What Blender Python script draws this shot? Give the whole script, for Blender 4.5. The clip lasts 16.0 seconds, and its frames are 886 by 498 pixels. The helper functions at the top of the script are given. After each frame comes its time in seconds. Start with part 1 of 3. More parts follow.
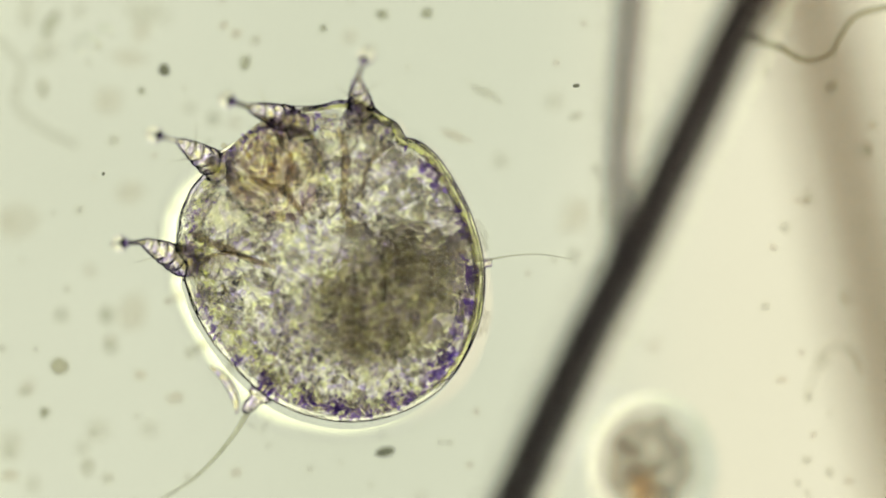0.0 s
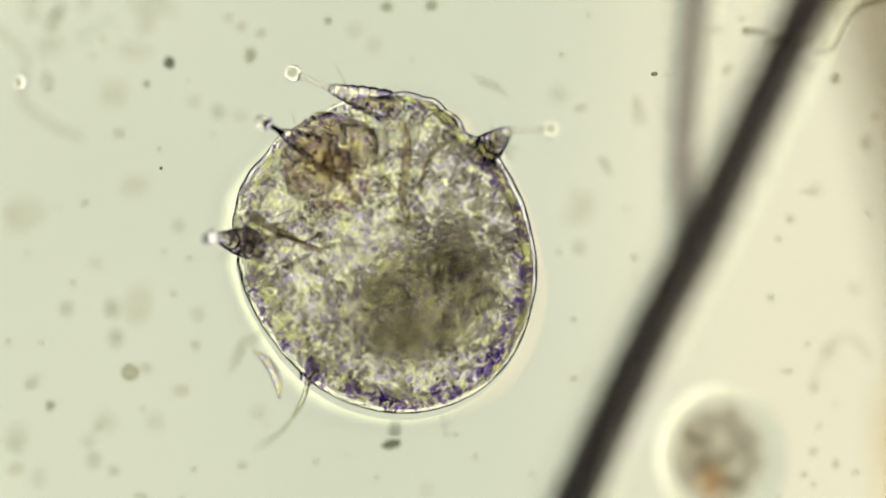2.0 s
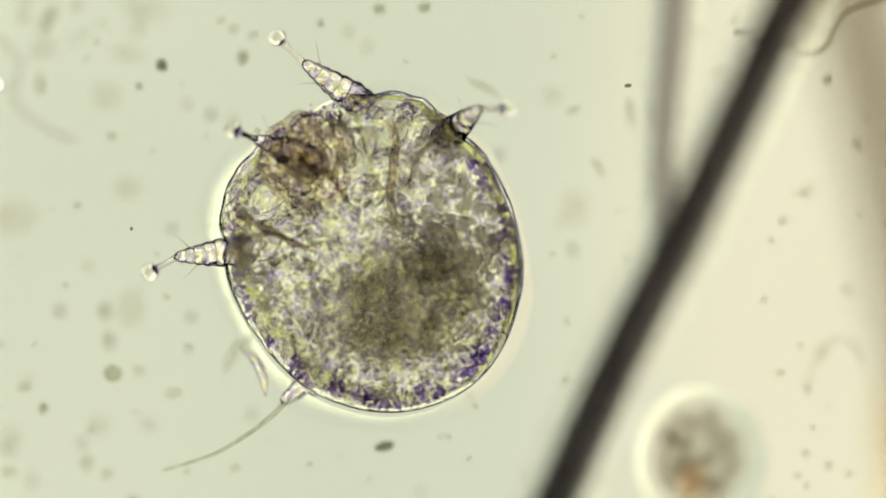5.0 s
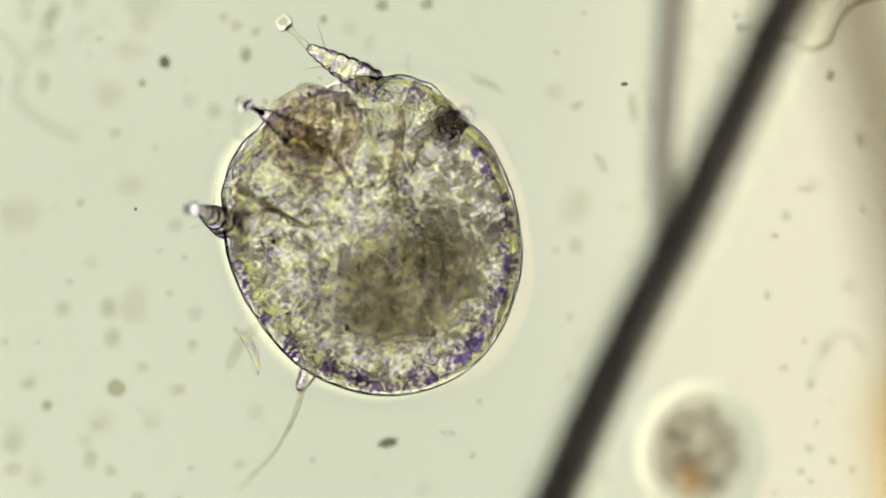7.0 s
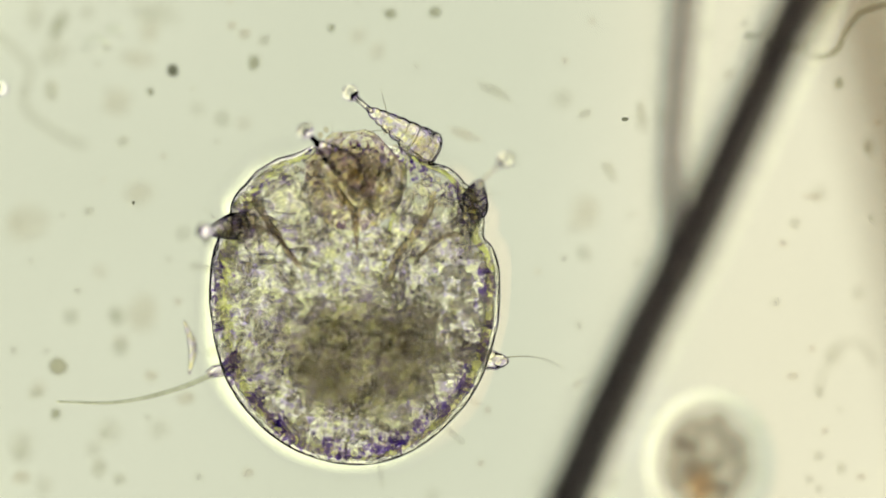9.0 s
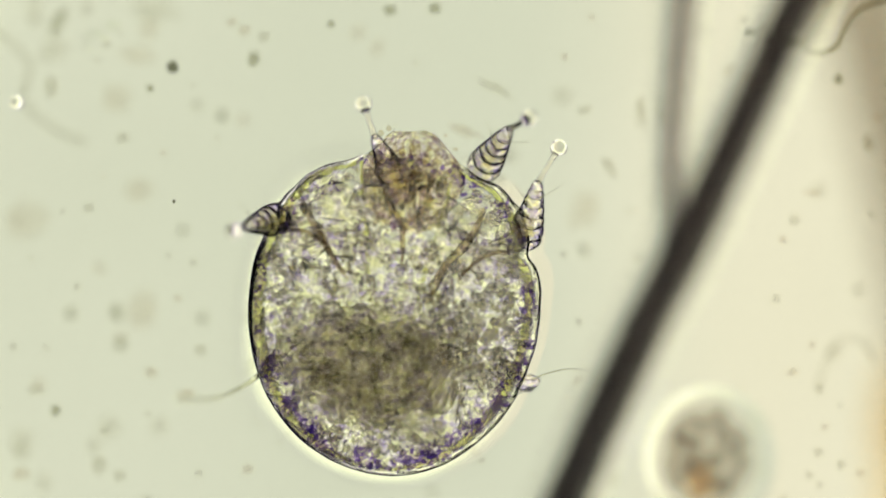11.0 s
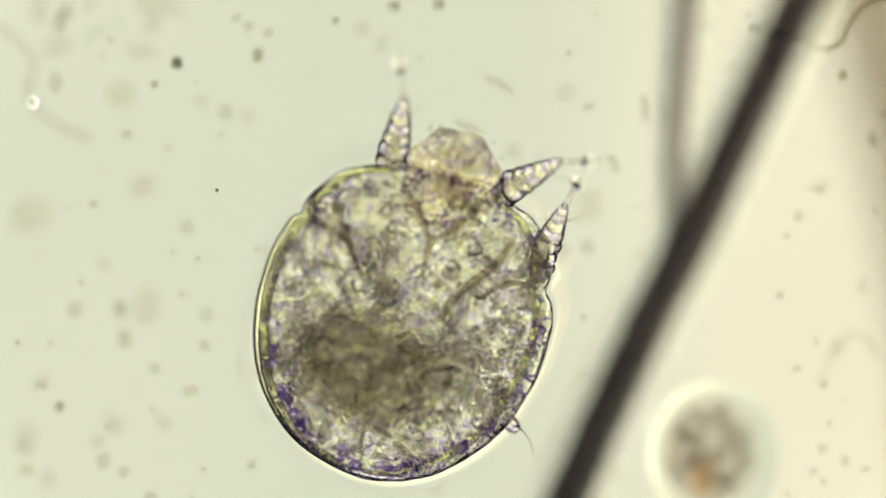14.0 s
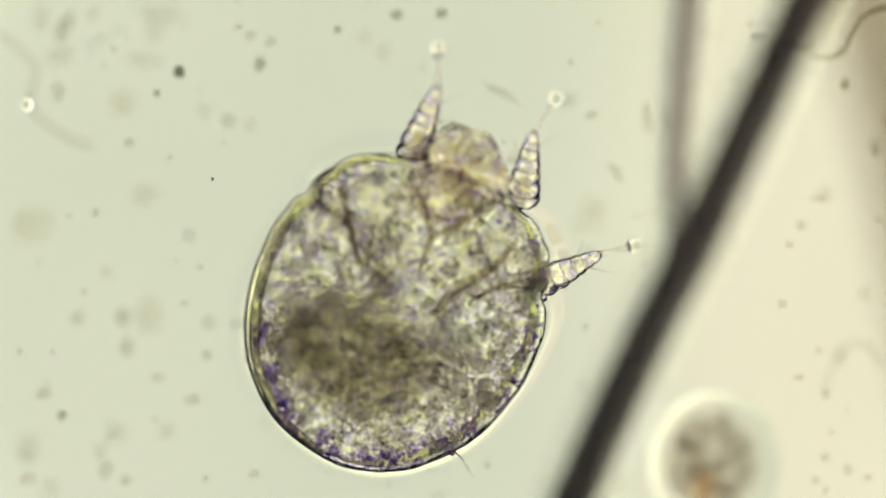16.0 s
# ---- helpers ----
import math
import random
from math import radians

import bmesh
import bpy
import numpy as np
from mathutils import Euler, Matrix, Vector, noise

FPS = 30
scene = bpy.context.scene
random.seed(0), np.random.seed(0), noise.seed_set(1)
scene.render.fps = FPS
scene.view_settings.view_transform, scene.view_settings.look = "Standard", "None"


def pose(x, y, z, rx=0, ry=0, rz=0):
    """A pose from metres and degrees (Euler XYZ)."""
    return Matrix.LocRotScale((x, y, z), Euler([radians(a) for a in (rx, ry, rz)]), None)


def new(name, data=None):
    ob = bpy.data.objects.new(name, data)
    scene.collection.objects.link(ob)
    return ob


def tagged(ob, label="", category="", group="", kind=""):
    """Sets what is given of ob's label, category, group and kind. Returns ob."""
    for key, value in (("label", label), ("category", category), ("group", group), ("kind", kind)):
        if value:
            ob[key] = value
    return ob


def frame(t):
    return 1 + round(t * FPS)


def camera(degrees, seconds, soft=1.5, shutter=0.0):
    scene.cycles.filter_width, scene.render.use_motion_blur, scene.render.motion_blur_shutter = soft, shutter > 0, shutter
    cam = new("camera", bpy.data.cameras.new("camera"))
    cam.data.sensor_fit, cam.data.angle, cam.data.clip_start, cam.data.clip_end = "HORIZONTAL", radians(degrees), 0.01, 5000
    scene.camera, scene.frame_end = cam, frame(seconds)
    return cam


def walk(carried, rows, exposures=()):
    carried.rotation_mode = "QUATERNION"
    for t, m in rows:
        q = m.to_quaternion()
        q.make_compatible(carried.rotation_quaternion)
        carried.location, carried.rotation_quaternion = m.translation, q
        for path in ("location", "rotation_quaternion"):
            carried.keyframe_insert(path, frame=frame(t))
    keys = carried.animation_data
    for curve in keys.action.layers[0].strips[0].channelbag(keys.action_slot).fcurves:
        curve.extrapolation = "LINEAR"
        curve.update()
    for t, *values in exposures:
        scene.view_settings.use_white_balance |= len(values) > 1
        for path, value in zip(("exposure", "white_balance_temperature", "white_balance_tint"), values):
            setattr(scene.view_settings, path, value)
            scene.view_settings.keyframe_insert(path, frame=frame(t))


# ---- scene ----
# ---- units: lengths below are micrometres of the specimen, modelled at 1000:1 (one micrometre is one millimetre here) ----
U = 1e-3

# ---- camera: a microscope's long view straight down on the glass ----
FOCUS_Z, EYE_Z = 85.0, 2921.0
cam = camera(20.0, 16.0, soft=1.7)
cam.data.dof.use_dof = True
cam.data.dof.focus_distance = (EYE_Z - FOCUS_Z) * U
cam.data.dof.aperture_fstop = 0.38
CAMERA_ROWS = [
    (0, 0.3, 10.1, 0.21), (0.5, -0.5, 12.9, 0.20), (0.8, -3.5, 10.2, 0.13), (1, -5.2, 8.2, 0.08), (1.5, -7, 2.5, 0.07), (2, -6.1, 1, 0.06),
    (2.5, -5, 0.3, 0.05), (3, -2.4, 3.1, 0.02), (3.5, 0, 0, 0.00), (4, 2.5, 1.7, 0.00), (6.5, 0.1, 3.8, -0.11), (7, -1.6, -1, -0.14),
    (7.5, -3.5, -4.8, -0.15), (8, -3.2, -2.3, -0.20), (8.5, -10.3, 4.8, -0.20), (9, -11.2, 8.5, -0.20), (11.5, -11, 2.3, -0.24), (12, -13.3, 0.1, -0.24),
    (12.5, -13.1, -1.9, -0.26), (13, -14.1, -0.4, -0.24), (13.5, -13.7, 0.2, -0.24), (14, -16, -0.3, -0.22), (14.5, -19.1, 9.5, -0.22),
    (15, -18.2, 10.6, -0.22), (15.5, -17.6, 11.2, -0.22), (16, -18.7, 10, -0.22),
]
walk(cam, [(t, pose(x * U, y * U, EYE_Z * U, 0, 0, turn)) for t, x, y, turn in CAMERA_ROWS], [(0, 0), (13.7, 0), (14, 0.08), (14.3, 0), (16, 0)])

# ---- room light: dim, the lamp below does nearly all ----
world = bpy.data.worlds.new("dim_room")
scene.world = world
world.use_nodes = True
world.node_tree.nodes["Background"].inputs[0].default_value = (0.75, 0.8, 0.85, 1)
world.node_tree.nodes["Background"].inputs[1].default_value = 0.035
scene.cycles.transparent_max_bounces = 128
scene.cycles.transmission_bounces = 24
scene.cycles.max_bounces = 32


# ---- node helpers ----
class Nodes:
    """A small shorthand for building a node tree."""

    def __init__(self, name):
        self.mat = bpy.data.materials.new(name)
        self.mat.use_nodes = True
        self.tree = self.mat.node_tree
        self.tree.nodes.clear()
        self.out = self.tree.nodes.new("ShaderNodeOutputMaterial")

    def add(self, kind, props=(), **inputs):
        node = self.tree.nodes.new(kind)
        for key, value in props:
            setattr(node, key, value)
        for key, value in inputs.items():
            self.feed(node, key.replace("_", " "), value)
        return node

    def feed(self, node, key, value):
        socket = node.inputs[int(key[1:])] if key[0] == "i" and key[1:].isdigit() else node.inputs[key]
        if hasattr(value, "is_output"):
            self.tree.links.new(value, socket)
        else:
            socket.default_value = value

    def coords(self, per_micron=1.0):
        """Object space in micrometres."""
        tex = self.add("ShaderNodeTexCoord")
        scale = self.add("ShaderNodeVectorMath", [("operation", "SCALE")], Vector=tex.outputs["Object"])
        scale.inputs["Scale"].default_value = per_micron / U
        return scale.outputs[0]

    def noise(self, at, size, detail=3.0, rough=0.6, warp=0.0):
        n = self.add("ShaderNodeTexNoise", Vector=at, Scale=1.0 / size, Detail=detail, Roughness=rough, Distortion=warp)
        return n.outputs["Fac"]

    def cells(self, at, size):
        n = self.add("ShaderNodeTexVoronoi", Vector=at, Scale=1.0 / size)
        return n.outputs["Distance"]

    def ramp(self, fac, *stops):
        r = self.add("ShaderNodeValToRGB", Fac=fac)
        while len(r.color_ramp.elements) < len(stops):
            r.color_ramp.elements.new(0.5)
        for e, (p, c) in zip(r.color_ramp.elements, stops):
            e.position, e.color = p, (*c, 1)
        return r.outputs["Color"]

    def math(self, op, a, b=0.0):
        return self.add("ShaderNodeMath", [("operation", op)], i0=a, i1=b).outputs[0]

    def mix(self, fac, a, b, blend="MIX"):
        m = self.add("ShaderNodeMix", [("data_type", "RGBA"), ("blend_type", blend)])
        for i, v in ((0, fac), (6, a), (7, b)):
            self.feed(m, "i%d" % i, v if not isinstance(v, tuple) else (*v, 1))
        return m.outputs[2]

    def bump(self, height, microns, strength=1.0):
        return self.add("ShaderNodeBump", Height=height, Strength=strength, Distance=microns * U).outputs[0]

    def done(self, shader):
        self.tree.links.new(shader, self.out.inputs[0])
        return self.mat


def blend_shaders(n, fac, a, b):
    m = n.add("ShaderNodeMixShader", Fac=fac)
    n.feed(m, "i1", a)
    n.feed(m, "i2", b)
    return m.outputs[0]


# ---- materials ----
def lamp_glow():
    """The field lamp: an even, faintly green-grey field, warmer to one side. The brighter ring round it, violet
    outwards, is added out of view to light and tint refracting edges.
    """
    n = Nodes("lamp_glow")
    at = n.coords()
    sep = n.add("ShaderNodeSeparateXYZ", Vector=at)
    flat = n.add("ShaderNodeCombineXYZ", X=sep.outputs["X"], Y=sep.outputs["Y"])
    r = n.add("ShaderNodeVectorMath", [("operation", "LENGTH")], Vector=flat.outputs[0]).outputs["Value"]
    side = n.add("ShaderNodeMapRange", Value=sep.outputs["X"]).outputs[0].node
    side.inputs["From Min"].default_value, side.inputs["From Max"].default_value = 300, 1050
    side.interpolation_type = "SMOOTHSTEP"
    patch = n.noise(at, 1200, 2, 0.5)
    field = n.mix(side.outputs[0], (0.755, 0.765, 0.575), (0.965, 0.895, 0.65))
    field = n.mix(0.14, field, n.ramp(patch, (0.3, (0.52, 0.58, 0.44)), (0.7, (1.0, 1.0, 0.82))), "MIX")
    reach = n.add("ShaderNodeMapRange", Value=r)
    reach.inputs["From Max"].default_value = 6000
    # added ring outside the view: bright, then violet, reached only by bent rays
    rim = n.ramp(reach.outputs[0], (0.33, (0.9, 0.92, 0.58)), (0.43, (1.0, 1.0, 0.62)), (0.58, (1.0, 1.0, 0.84)), (0.72, (0.80, 0.74, 0.78)), (0.85, (0.24, 0.17, 0.40)), (0.97, (0.07, 0.05, 0.13)))
    ring = n.add("ShaderNodeMapRange", Value=r)
    ring.inputs["From Min"].default_value, ring.inputs["From Max"].default_value = 1850, 2700
    rim = n.mix(1.0, rim, (2.15, 2.15, 2.15), "MULTIPLY")
    col = n.mix(ring.outputs[0], field, rim)
    e = n.add("ShaderNodeEmission", Color=col, Strength=1.0)
    return n.done(e.outputs[0])


def clear_glass():
    n = Nodes("clear_glass")
    g = n.add("ShaderNodeBsdfGlass", Color=(0.985, 0.995, 0.985, 1), Roughness=0.0, IOR=1.5)
    return n.done(g.outputs[0])


def tissue(name, ior, low, mid, high, grain, relief, coarse=40.0, clump=(0.35, 0.65), share=0.3, hues=None):
    """Wet, see-through body wall: light bends in its fine relief and is tinted by granules."""
    n = Nodes(name)
    at = n.coords()
    fine = n.noise(at, grain, 4, 0.65, 0.4)
    big = n.noise(at, coarse, 3, 0.55, 0.6)
    lumps = n.cells(at, grain * 1.3)
    sum_ = n.math("ADD", n.math("MULTIPLY", fine, 1 - share), n.math("MULTIPLY", big, share))
    col = n.ramp(sum_, (clump[0], low), (0.5 * (clump[0] + clump[1]), mid), (clump[1], high))
    if hues:
        col = n.mix(1.0, col, n.ramp(n.noise(at, grain * 2.3, 3, 0.7), (0.36, hues[0]), (0.5, (1, 1, 1)), (0.62, hues[1])), "MULTIPLY")
    height = n.math("ADD", fine, n.math("MULTIPLY", lumps, 0.7))
    bump = n.bump(height, relief)
    r = n.add("ShaderNodeBsdfRefraction", Color=col, Roughness=0.0, IOR=ior, Normal=bump)
    gl = n.add("ShaderNodeBsdfGlossy", Color=(1, 1, 1, 1), Roughness=0.15, Normal=bump)
    return n.done(blend_shaders(n, 0.03, r.outputs[0], gl.outputs[0]))


def stain(name, low, high, size, spread=(0.35, 0.65), haze=0.12):
    """A filter-like mass that takes light away as it passes, unevenly."""
    n = Nodes(name)
    at = n.coords()
    f = n.noise(at, size, 4, 0.62, 0.3)
    col = n.ramp(f, (spread[0], low), (spread[1], high))
    t = n.add("ShaderNodeBsdfTransparent", Color=col)
    d = n.add("ShaderNodeBsdfTranslucent", Color=n.mix(0.5, col, (0.4, 0.36, 0.25)))
    return n.done(blend_shaders(n, haze, t.outputs[0], d.outputs[0]))


def hair_fibre(name, core, rim, clear):
    """Keratin: dark and almost opaque, with a paler cuticle grain along it."""
    n = Nodes(name)
    at = n.coords()
    f = n.noise(at, 9, 4, 0.6)
    g = n.noise(at, 60, 2, 0.5)
    col = n.mix(n.math("MULTIPLY", n.math("ADD", f, g), 0.5), core, rim)
    p = n.add("ShaderNodeBsdfPrincipled", Base_Color=col, Roughness=0.5, Normal=n.bump(f, 0.6))
    t = n.add("ShaderNodeBsdfTransparent", Color=n.mix(0.5, (1, 1, 1), rim))
    return n.done(blend_shaders(n, clear, p.outputs[0], t.outputs[0]))


LAMP = lamp_glow()
GLASS = clear_glass()


def granular_tissue():
    """Grainy flesh, purple between its bright granules, thinning out to clear lobes round the leg roots and a smooth grey middle."""
    n = Nodes("granular_tissue")
    at = n.coords()
    sep = n.add("ShaderNodeSeparateXYZ", Vector=at)
    front = n.add("ShaderNodeMapRange", Value=sep.outputs["Y"])
    front.inputs["From Min"].default_value, front.inputs["From Max"].default_value = -10, 70
    patch = n.add("ShaderNodeMapRange", Value=n.noise(at, 44, 2, 0.5, 0.8))
    patch.inputs["From Min"].default_value, patch.inputs["From Max"].default_value = 0.44, 0.58
    calm = n.math("MULTIPLY", n.math("MULTIPLY", front.outputs[0], patch.outputs[0]), 0.85)
    busy = n.math("SUBTRACT", 1.0, calm)
    fine = n.noise(at, 4.6, 4, 0.65, 0.4)
    cell = n.cells(at, 5.4)
    big = n.noise(at, 30, 4, 0.62, 0.6)
    tone = n.math("ADD", n.math("MULTIPLY", fine, 0.42), n.math("MULTIPLY", big, 0.58))
    col = n.ramp(tone, (0.40, (0.64, 0.61, 0.66)), (0.45, (0.93, 0.92, 0.89)), (0.53, (1.0, 1.0, 0.98)))
    col = n.mix(1.0, col, n.ramp(n.noise(at, 10, 3, 0.7), (0.36, (0.78, 0.72, 1.0)), (0.5, (1, 1, 1)), (0.62, (0.985, 1.0, 0.85))), "MULTIPLY")
    col = n.mix(n.math("MULTIPLY", calm, 0.8), col, (0.97, 0.975, 0.965))
    dome = n.math("MULTIPLY", n.math("MULTIPLY", cell, cell), 1.5)
    height = n.math("MULTIPLY", n.math("SUBTRACT", n.math("MULTIPLY", fine, 0.8), dome), busy)
    bump = n.bump(height, 4.0)
    r = n.add("ShaderNodeBsdfRefraction", Color=col, Roughness=0.0, IOR=1.35, Normal=bump)
    gl = n.add("ShaderNodeBsdfGlossy", Color=(1, 1, 1, 1), Roughness=0.15, Normal=bump)
    return n.done(blend_shaders(n, 0.03, r.outputs[0], gl.outputs[0]))


CUTICLE = tissue("body_cuticle", 1.072, (0.91, 0.89, 0.86), (0.96, 0.955, 0.92), (1.0, 1.0, 0.97), 6.0, 1.5, 30.0)
TISSUE = granular_tissue()
LOBE = tissue("coxal_lobe", 1.05, (0.95, 0.94, 0.90), (0.99, 0.98, 0.95), (1.0, 1.0, 0.98), 6.0, 0.8, 24.0)
SNOUT_SKIN = tissue("snout_skin", 1.12, (0.58, 0.50, 0.50), (0.94, 0.91, 0.86), (1.0, 1.0, 0.96), 5.5, 2.4, 20.0, (0.41, 0.55), 0.4, ((0.82, 0.74, 0.92), (1.0, 0.98, 0.82)))
LEG_WALL = tissue("leg_cuticle", 1.24, (0.80, 0.75, 0.77), (0.97, 0.955, 0.92), (1.0, 1.0, 0.97), 4.0, 1.6, 18.0, (0.42, 0.56), 0.3, ((0.80, 0.74, 1.0), (1.0, 0.98, 0.76)))
HALO_CLEAR = tissue("halo_clear", 1.33, (0.998, 1.0, 0.992), (1, 1, 1), (1, 1, 1), 20.0, 0.0, 80.0)
SUCKER = tissue("sucker_skin", 1.22, (0.88, 0.86, 0.84), (0.96, 0.95, 0.92), (1, 1, 1), 8.0, 0.1, 20.0)
FOLD_FRINGE = tissue("cuticle_fold_fringe", 1.27, (0.92, 0.94, 0.66), (0.97, 0.985, 0.72), (1.0, 1.0, 0.8), 12.0, 0.2, 40.0)
DROPLETS = tissue("fat_droplets", 1.36, (0.95, 0.93, 0.86), (0.98, 0.97, 0.93), (1, 1, 1), 9.0, 0.1, 40.0)
GUT = stain("gut_contents", (0.929, 0.924, 0.905), (0.991, 0.989, 0.98), 16.0, haze=0.01)
MOUTH = stain("mouthpart_chitin", (0.915, 0.88, 0.79), (0.985, 0.975, 0.945), 5.0, haze=0.03)
CHITIN = tissue("chitin_rods", 1.12, (0.64, 0.585, 0.50), (0.81, 0.76, 0.68), (0.94, 0.92, 0.85), 5.0, 0.8, 14.0, (0.4, 0.6), 0.5)
GRAIN = stain("purple_grains", (0.64, 0.55, 0.85), (0.9, 0.85, 0.96), 12.0, (0.4, 0.6), haze=0.04)
BRISTLE = tissue("bristle_clear", 1.08, (0.74, 0.74, 0.68), (0.84, 0.84, 0.78), (0.95, 0.95, 0.9), 12.0, 0.1, 30.0)
DUST = stain("dust_grey", (0.42, 0.43, 0.38), (0.64, 0.64, 0.57), 5.0)
PALE_DUST = stain("dust_pale", (0.905, 0.905, 0.88), (0.965, 0.965, 0.945), 5.0, haze=0.02)
FAINT_LINT = stain("lint_faint", (0.90, 0.895, 0.87), (0.955, 0.955, 0.935), 12.0, haze=0.03)
LINT_END = stain("lint_dark", (0.60, 0.59, 0.53), (0.78, 0.77, 0.7), 6.0)
LINT = stain("lint_grey", (0.80, 0.79, 0.70), (0.90, 0.89, 0.82), 8.0)
SMUDGE = stain("smudge_faint", (0.976, 0.974, 0.962), (0.996, 0.996, 0.99), 9.0, haze=0.02)
BROWN_SMUDGE = stain("smudge_brown", (0.985, 0.977, 0.962), (0.998, 0.996, 0.99), 8.0, haze=0.02)
HAIR = hair_fibre("dark_hair", (0.05, 0.045, 0.052), (0.37, 0.33, 0.35), 0.65)
MEDULLA = hair_fibre("hair_medulla", (0.06, 0.046, 0.044), (0.36, 0.29, 0.27), 0.7)
PALE_SHELL = hair_fibre("pale_shell", (0.36, 0.34, 0.36), (0.78, 0.75, 0.76), 0.895)
PALE_HAIR = hair_fibre("pale_hair", (0.46, 0.44, 0.44), (0.76, 0.73, 0.73), 0.885)
BROAD_HAIR = hair_fibre("broad_hair", (0.34, 0.27, 0.2), (0.78, 0.68, 0.56), 0.82)
HAIR_HALO_SMEAR = tissue("hair_halo_smear_clear", 1.03, (0.99, 1, 0.97), (1, 1, 1), (1, 1, 1), 30.0, 0.0, 90.0)
EGG = stain("egg_yolk", (0.93, 0.923, 0.915), (1.0, 0.998, 0.994), 15.0, (0.44, 0.58), haze=0.008)
AMBER = stain("amber_tint_sheet", (0.955, 0.89, 0.79), (0.985, 0.95, 0.89), 70.0, haze=0.01)
ORANGE = stain("orange_yolk", (1.0, 0.935, 0.86), (1.0, 0.97, 0.925), 12.0, haze=0.01)


# ---- mesh helpers ----
def mesh_object(name, verts, faces, material, parent=None, label="", smooth=True):
    """One mesh object, from points in micrometres."""
    me = bpy.data.meshes.new(name)
    me.from_pydata([(x * U, y * U, z * U) for x, y, z in verts], [], faces)
    me.materials.append(material)
    me.polygons.foreach_set("use_smooth", [smooth] * len(me.polygons))
    me.update()
    ob = new(name, me)
    ob.parent = parent
    if label:
        tagged(ob, label)
    return ob


def spline(points, steps):
    """A smooth line through a few points (Catmull-Rom)."""
    p = [np.array(q, float) for q in points]
    p = [2 * p[0] - p[1]] + p + [2 * p[-1] - p[-2]]
    out = []
    for i in range(1, len(p) - 2):
        a, b, c, d = p[i - 1:i + 3]
        for k in range(steps):
            t = k / steps
            out.append(0.5 * (2 * b + (c - a) * t + (2 * a - 5 * b + 4 * c - d) * t * t + (3 * b - a - 3 * c + d) * t ** 3))
    return out + [p[-2]]


def tube(line, radius, sides=14, rough=0.0):
    """A closed tube along a line; radius is a number or a function of 0..1."""
    line = [np.array(q, float) for q in line]
    n = len(line)
    verts, faces = [], []
    for i, q in enumerate(line):
        d = line[min(i + 1, n - 1)] - line[max(i - 1, 0)]
        d /= np.linalg.norm(d) + 1e-9
        side = np.cross(d, (0, 0, 1.0)) if abs(d[2]) < 0.95 else np.cross(d, (1.0, 0, 0))
        side /= np.linalg.norm(side)
        up = np.cross(side, d)
        r = radius(i / (n - 1)) if callable(radius) else radius
        for k in range(sides):
            a = 2 * math.pi * k / sides
            rr = r * (1 + rough * noise.noise(Vector((q[0] * 0.05 + 3 * math.cos(a), q[1] * 0.05 + 3 * math.sin(a), q[2] * 0.05))))
            verts.append(tuple(q + rr * (math.cos(a) * side + math.sin(a) * up)))
    for i in range(n - 1):
        for k in range(sides):
            a, b = i * sides + k, i * sides + (k + 1) % sides
            faces.append((a, b, b + sides, a + sides))
    faces.append(tuple(reversed(range(sides))))
    faces.append(tuple(range((n - 1) * sides, n * sides)))
    return verts, faces


def blob(radii, lumps=0.12, freq=2.0, seed=0.0, rings=16, sides=24, centre=(0, 0, 0)):
    """A closed uneven rounded lump."""
    verts, faces = [], []
    for i in range(rings + 1):
        a = math.pi * i / rings
        for k in range(sides):
            b = 2 * math.pi * k / sides
            d = Vector((math.sin(a) * math.cos(b), math.sin(a) * math.sin(b), math.cos(a)))
            s = 1 + lumps * 2 * noise.noise(d * freq + Vector((seed, seed * 0.7, 1.3)))
            verts.append(tuple(c + r * s * v for c, r, v in zip(centre, radii, d)))
    for i in range(rings):
        for k in range(sides):
            a, b = i * sides + k, i * sides + (k + 1) % sides
            faces.append((a, a + sides, b + sides, b))
    return verts, faces


def joined(*pieces):
    verts, faces = [], []
    for v, f in pieces:
        o = len(verts)
        verts += list(v)
        faces += [tuple(i + o for i in q) for q in f]
    return verts, faces


# ---- the place: lamp, glass ----
def disc(radius, z0, z1, sides=96, bevel=20):
    prof = [(radius - bevel, z0), (radius, z0 + bevel), (radius, z1 - bevel), (radius - bevel, z1)]
    verts = [(r * math.cos(2 * math.pi * k / sides), r * math.sin(2 * math.pi * k / sides), z) for r, z in prof for k in range(sides)]
    faces = [(i * sides + k, i * sides + (k + 1) % sides, (i + 1) * sides + (k + 1) % sides, (i + 1) * sides + k) for i in range(3) for k in range(sides)]
    return verts, faces + [tuple(reversed(range(sides))), tuple(range(3 * sides, 4 * sides))]


cover_glass = mesh_object("cover_glass", *disc(2500, -170, 0), GLASS, smooth=False)
tagged(cover_glass, "thin round clear glass with dust specks under the specimen", "glass", kind="structure")
lamp = mesh_object("lamp", *disc(6500, -6300, -6000), LAMP, smooth=False)
tagged(lamp, "glowing pale greenish-white field lamp under the glass", "lamp", kind="structure")

PX = 1000.0 / 1568.0


def plan(x, y, z=FOCUS_Z):
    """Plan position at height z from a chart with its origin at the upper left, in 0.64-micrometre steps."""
    k = PX * (EYE_Z - z) / (EYE_Z - FOCUS_Z)
    return (x - 784) * k, (441 - y) * k


# ---- hairs and egg lying on the glass: they shift together as the glass is nudged ----
drifting = []


